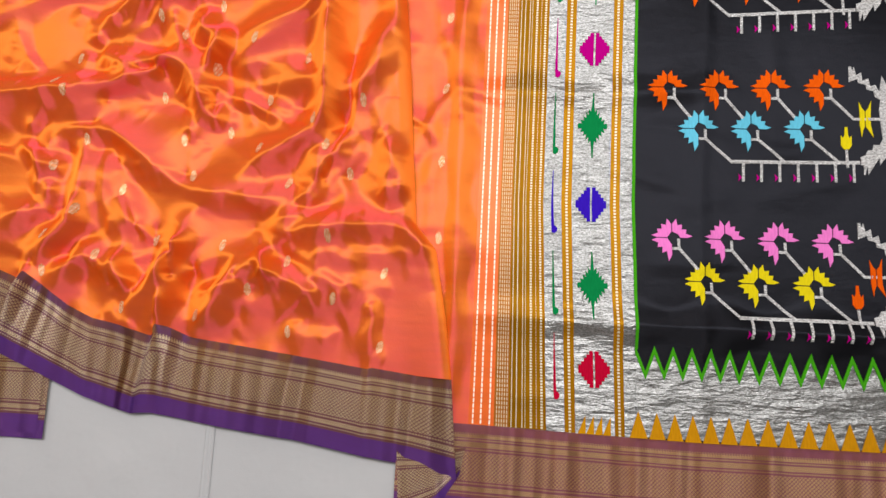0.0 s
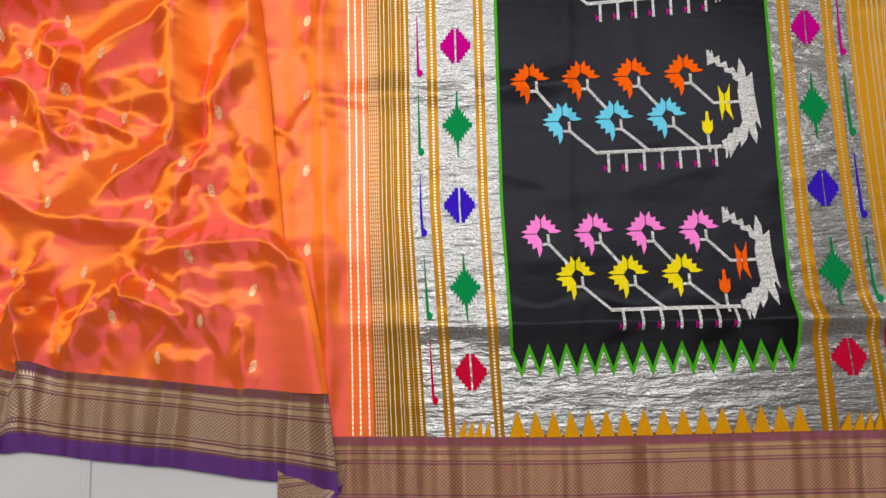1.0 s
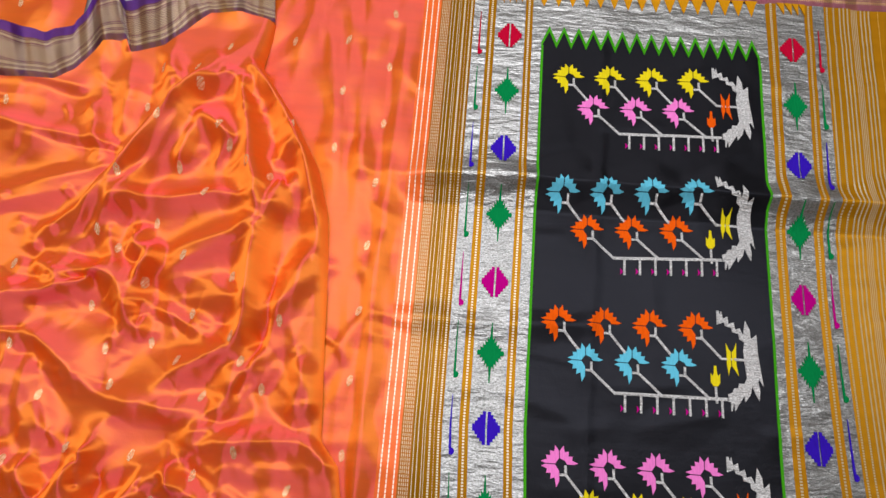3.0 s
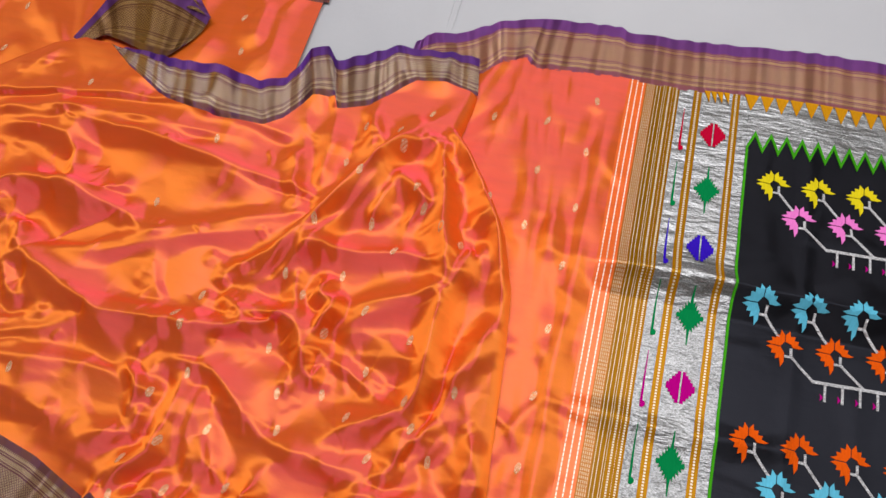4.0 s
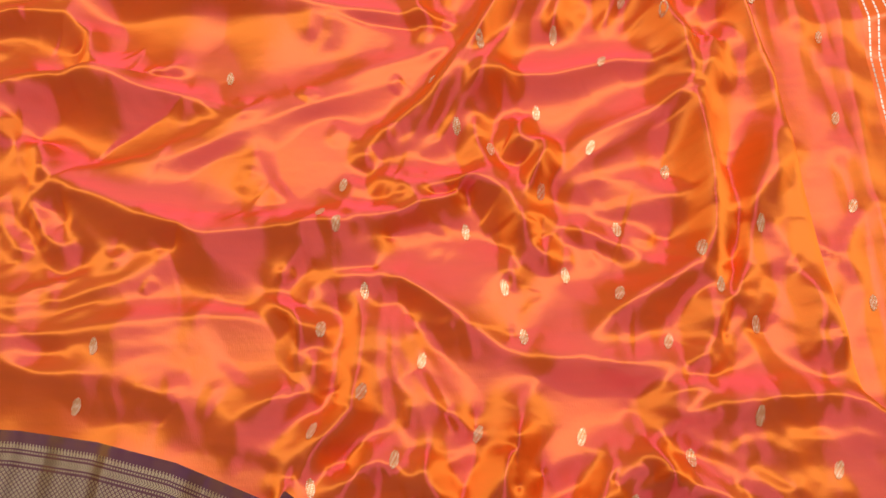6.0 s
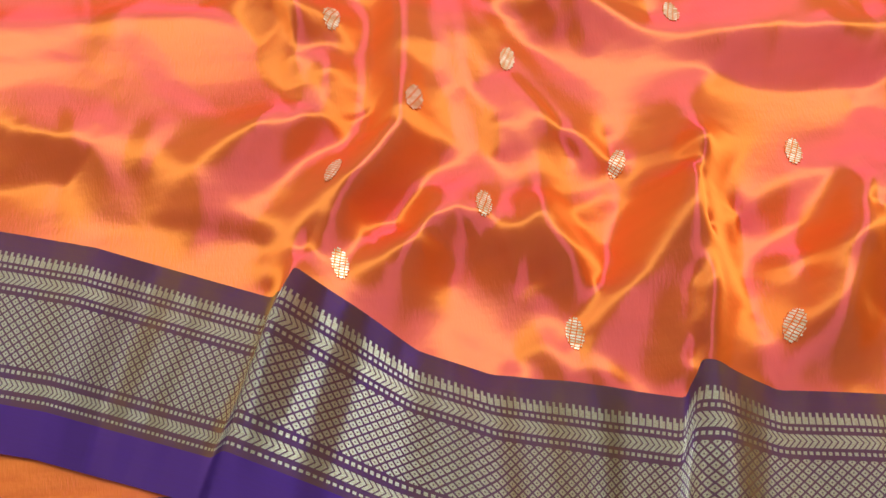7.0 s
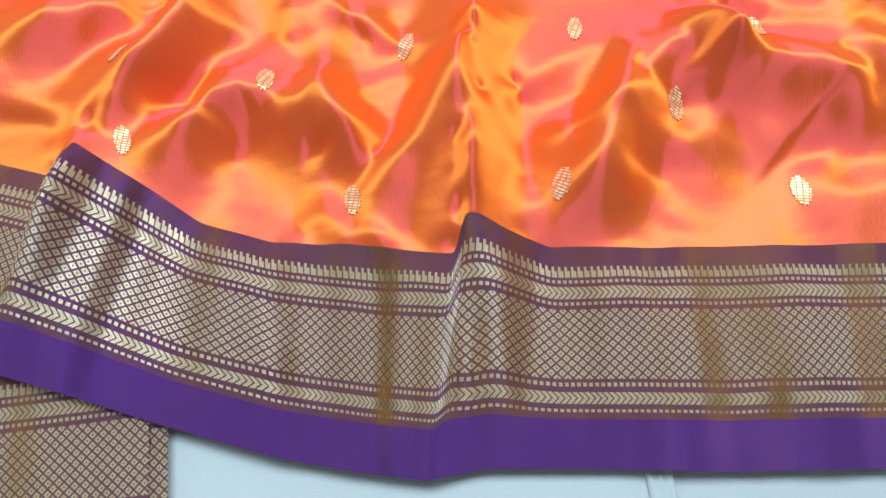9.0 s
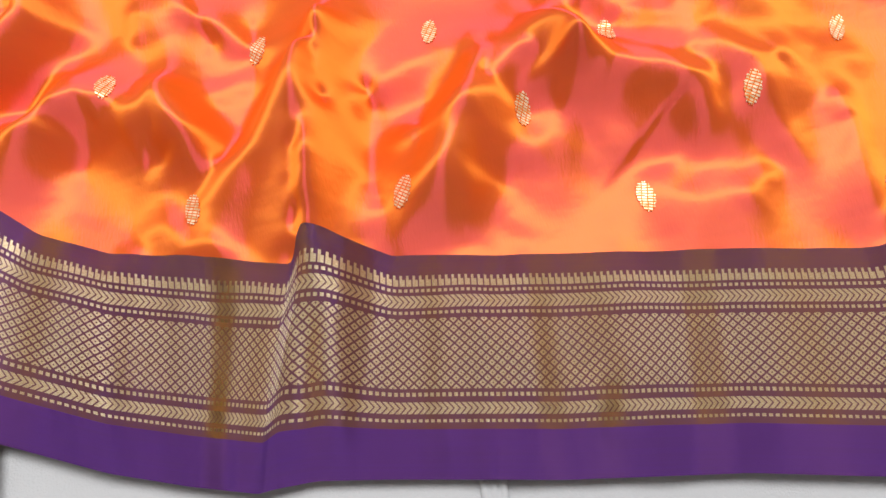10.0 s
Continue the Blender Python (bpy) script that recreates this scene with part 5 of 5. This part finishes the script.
TAIL = [[(0.1467, 0.1236), (0.1500, 0.1236), (0.1510, 0.1180), (0.1535, 0.1236), (0.1560, 0.1130), (0.1625, 0.1165), (0.1640, 0.1060), (0.1715, 0.1090), (0.1735, 0.0990),
         (0.1800, 0.1010), (0.1850, 0.0920), (0.1886, 0.1125), (0.1950, 0.1000), (0.1960, 0.0870), (0.2044, 0.0940), (0.2050, 0.0700), (0.2076, 0.0500), (0.2114, 0.0238),
         (0.2060, 0.0330), (0.2040, 0.0300), (0.2060, 0.0170), (0.2044, 0.0048), (0.1990, 0.0140), (0.1950, 0.0230), (0.1920, 0.0120), (0.1838, 0.0016), (0.1830, 0.0100), (0.1770, 0.0010),
         (0.1690, -0.0110), (0.1680, 0.0000), (0.1650, -0.0110), (0.1635, -0.0110), (0.1635, 0.0010), (0.1600, 0.0010), (0.1600, 0.0110), (0.1660, 0.0130), (0.1690, 0.0190)]]
TAIL[0] += [(0.1750, 0.0200), (0.1760, 0.0260), (0.1840, 0.0260), (0.1880, 0.0340), (0.1870, 0.0400), (0.1854, 0.0539), (0.1840, 0.0700), (0.1860, 0.0820), (0.1790, 0.0860),
            (0.1780, 0.0930), (0.1690, 0.0950), (0.1680, 0.1010), (0.1590, 0.1030), (0.1570, 0.1080), (0.1467, 0.1040)]


def spray(bx0, by0, upper, lower, extra, slope):
    """A row of flowers on a long stem: four above, three below, a tulip, a spool and a silver tail."""
    def at(dx, dy):
        return bx0 + dx * 0.958, by0 + dy + slope * dx
    for k in range(4):
        x, y = at(-0.0812 + 0.0663 * k, 0.0935)
        motif("flower", FLOWER, THREAD[upper], panel, x, y, upper.replace("blue", "sky blue") + " woven flower")
        if k < 3:
            motif("stem", fork(0.0300, -0.0380), SILVER_STEM, panel, x, y)
        else:
            motif("stem", fork(0.0355, -0.0395) + [bar(0.0345, -0.0390, 0.072, -0.0385, 0.0034)], SILVER_STEM, panel, x, y)
    for k in range(3):
        x, y = at(-0.0410 + 0.0670 * k, 0.0415)
        motif("flower", FLOWER, THREAD[lower], panel, x, y, lower.replace("blue", "sky blue") + " woven flower")
        motif("stem", fork(0.0400, -0.0405), SILVER_STEM, panel, x, y)
    rail = [bar(0, 0, 0.154, 0.154 * slope, 0.0042)]
    for k in range(7):
        dx = 0.0150 + 0.0219 * k
        rail.append(bar(dx, slope * dx, dx, slope * dx - 0.0245, 0.0032))
    motif("rail", rail, SILVER_STEM, panel, bx0, by0, "silver woven rail with seven drops")
    for k in range(7):
        x, y = at(0.0122 + 0.0229 * k, -0.0195)
        motif("bud", [[(-0.0028, 0.0048), (0.0016, 0.0), (-0.0028, -0.0048), (-0.0022, 0.0)]], THREAD["magenta"], panel, x, y)
    x, y = at(0.1442, 0.0268)
    motif("tulip", [[(px * 0.72, py * 0.95) for px, py in TULIP[0]]], THREAD[extra], panel, x, y, extra + " woven tulip")
    motif("stem", [bar(0, -0.011, 0.001, -0.033, 0.0032)], SILVER_STEM, panel, x, y)
    x, y = at(0.1686, 0.0540)
    motif("spool", [[(px * 0.78, py * 0.95) for px, py in half] for half in SPOOL], THREAD[extra], panel, x, y, extra + " woven spool shape")
    motif("feathered_tail", [[(px * 0.97, py) for px, py in TAIL[0]]], SILVER_STEM, panel, bx0, by0 + (slope - 0.025) * 0.185, "jagged silver woven tail")


spray(0.172, -0.331, "pink", "yellow", "orange", 0.005)
spray(0.166, -0.141, "orange", "blue", "yellow", 0.025)
spray(0.165, 0.048, "blue", "orange", "yellow", 0.055)
spray(0.169, 0.239, "yellow", "pink", "orange", 0.030)

DIAMOND = []
for sign in (-1, 1):
    stairs = [(0.0012, 0.0215)]
    for k in range(5):
        stairs += [(0.0062 + 0.0036 * k, 0.0215 - 0.0042 * k), (0.0062 + 0.0036 * k, 0.0173 - 0.0042 * k)]
    pts = stairs + [(px, -py) for px, py in reversed(stairs)]
    DIAMOND.append([(sign * px, py) for px, py in pts])
BURST = []
for sx_, sy_ in ((1, 1), (-1, 1), (-1, -1), (1, -1)):
    quarter = [(0.0205, 0.0), (0.0195, 0.0035), (0.0150, 0.0030), (0.0165, 0.0085), (0.0118, 0.0065), (0.0128, 0.0130), (0.0085, 0.0100), (0.0092, 0.0180), (0.0056, 0.0140), (0.0058, 0.0225), (0.0026, 0.0180), (0.0016, 0.0260), (0.0007, 0.0410), (0.0, 0.0410)]
    if sx_ * sy_ < 0:
        quarter = quarter[::-1]
    BURST += [(sx_ * px, sy_ * py) for px, py in quarter]
BURST = [list(dict.fromkeys(BURST))]
HOOK = [[(-0.0004, 0.075), (0.0004, 0.075), (0.0010, 0.040), (0.0018, 0.006), (0.0035, 0.0055), (0.0058, 0.0030), (0.0052, -0.0010), (0.0020, -0.0036), (-0.0012, -0.0025), (-0.0016, 0.006), (-0.0012, 0.040)]]
COLOURS = ["red", "green", "indigo", "green", "magenta", "green", "indigo", "green", "red"]
for k, colour in enumerate(COLOURS):
    y = -0.4 + 0.1 * k
    word = colour.replace("indigo", "deep blue")
    shape = BURST if colour == "green" else DIAMOND
    motif("diamond_motif", [[(px * 0.9, py) for px, py in part_] for part_ in shape], THREAD[colour], band_a, 0.0, y, word + " woven diamond")
    motif("diamond_motif", [[(px * 0.8, py) for px, py in part_] for part_ in shape], THREAD[colour], band_b, 0.4325, y + 0.008, word + " woven diamond")
    motif("hook_motif", HOOK, THREAD[colour], hook_band_a, -0.0470, y - 0.034, word + " woven hook")
    motif("hook_motif", HOOK, THREAD[colour], hook_band_b, 0.4730, y - 0.026, word + " woven hook")

# silver ends above and below the black panel, with a green zigzag and ochre teeth
PITCH = 0.02215
for sign, base, label in ((-1, -0.3735, "lower"), (1, 0.3850, "upper")):
    count = int(round((0.3905 - 0.048) / PITCH))
    step = (0.3905 - 0.048) / count
    flare = [(0.048 + step * k / 2, base + sign * (0.0 if k % 2 == 0 else 0.030)) for k in range(2 * count + 1)]
    far = LOW_Y + 0.002 if sign < 0 else HIGH_Y + 0.001
    cover = []
    for k in range(2 * count):
        (ax, ay), (cx, cy) = flare[k], flare[k + 1]
        cover.append([(ax, ay), (cx, cy), (cx, far), (ax, far)])
    motif("silver_end", cover, SILVER, panel, 0, 0, "silver brocade end of the black panel")
    RAISE = 0.0019
    zig = []
    for k in range(2 * count):
        (ax, ay), (cx, cy) = flare[k], flare[k + 1]
        zig.append([(ax, ay + 0.005), (ax, ay - 0.005), (cx, cy - 0.005), (cx, cy + 0.005)])
    motif("zigzag", zig, THREAD["leaf"], panel, 0, 0, "bright green woven zigzag")
    RAISE = 0.0011
    RAISE = 0.0022
    for k in range(count + 1):
        cx = 0.048 + PITCH * (k + 0.1)
        tooth_y = float(low_line(cx)) if sign < 0 else float(high_line(cx))
        motif("tooth", [[(-0.0102, 0), (0.0102, 0), (0.0004, -sign * 0.0300), (-0.0004, -sign * 0.0300)]], THREAD["ochre"], panel, cx, tooth_y, "ochre woven tooth")
    for band, x0, n in ((band_a, -0.016, 4), (band_b, 0.4195, 4)):
        for k in range(n):
            cx = x0 + 0.0098 * k
            tooth_y = float(low_line(cx)) if sign < 0 else float(high_line(cx))
            motif("tooth", [[(-0.0046, 0), (0.0046, 0), (0.0046, -sign * 0.021)]], THREAD["ochre"], band, cx, tooth_y, "ochre woven tooth")
    RAISE = 0.0011
for x0 in (0.0480, 0.3880):
    motif("selvage", [[(x0, -0.3735), (x0 + 0.0034, -0.3735), (x0 + 0.0034, 0.385), (x0, 0.385)]], THREAD["leaf"], panel, 0, 0, "bright green woven line")

# ---------------------------------------------------------------- gold buttis

from_body = body_height
RAISE = 0.0007
BUTTI = [[]]
for k in range(30):
    a = 2 * math.pi * k / 30
    r = 1.0 + (0.09 if k % 2 else -0.05)
    BUTTI[0].append((0.0038 * r * math.cos(a) + 0.0008 * math.sin(a) ** 2 * (1 if math.sin(a) > 0 else -1), 0.0076 * r * math.sin(a)))


def buttis(parent, height, warp, *spots):
    for x, y in spots:
        lean = 0.25 * math.sin(x * 91 + y * 57)
        motif("butti", BUTTI, GOLD, parent, x, y, "", lean, 1.0, 1.0, height, warp)


buttis(body, from_body, False, (-0.683, -0.313), (-0.613, -0.290), (-0.577, -0.354), (-0.543, -0.268), (-0.479, -0.360), (-0.455, -0.271), (-0.416, -0.325), (-0.364, -0.374),
       (-0.248, -0.387), (-0.368, -0.289), (-0.592, -0.205), (-0.645, -0.141), (-0.375, -0.190), (-0.298, -0.176), (-0.285, -0.085), (-0.424, 0.334), (-0.391, 0.160), (-0.461, 0.125),
       (-0.493, 0.190), (-0.798, 0.096), (-1.058, -0.057), (-0.672, -0.029), (-0.670, -0.083), (-0.275, 0.003))
buttis(body, from_body, False, (-0.535, 0.226), (-0.407, 0.187), (-0.320, 0.197), (-0.357, 0.130), (-0.291, 0.099), (-0.481, 0.042), (-0.416, 0.090), (-0.527, 0.002), (-0.480, -0.045), (-0.362, -0.027),
       (-0.410, -0.081), (-0.344, -0.112), (-0.460, -0.124), (-0.236, -0.135), (-0.328, -0.143), (-0.415, -0.147), (-0.501, -0.184), (-0.256, -0.225), (-0.315, -0.258), (-0.248, -0.298))
buttis(body, from_body, False, (-0.688, -0.067), (-0.682, -0.178), (-0.552, -0.080), (-0.642, -0.235), (-0.307, -0.332), (-0.744, 0.218), (-0.585, 0.083), (-0.560, 0.026), (-0.536, 0.104), (-0.520, 0.290),
       (-0.462, 0.287), (-0.443, 0.246), (-0.432, -0.003), (-0.326, 0.116), (-0.303, 0.193), (-0.517, -0.138), (-1.104, -0.127), (-0.986, 0.271), (-0.885, -0.193), (-1.206, 0.104), (-0.896, -0.245), (-0.684, -0.267))
buttis(plain_strip, pallu_height, False, (-0.185, -0.343), (-0.185, -0.250), (-0.186, -0.153), (-0.185, -0.057), (-0.184, 0.038), (-0.183, 0.135), (-0.181, 0.232), (-0.182, 0.330), (-0.181, 0.423),
       (-0.250, 0.372), (-0.248, 0.281), (-0.248, 0.183), (-0.333, 0.363))
buttis(under, under_height, False, (-1.195, 0.414), (-1.189, 0.319), (-1.376, 0.346), (-1.36, 0.25), (-0.80, 0.47), (-0.78, 0.40), (-1.28, 0.37))
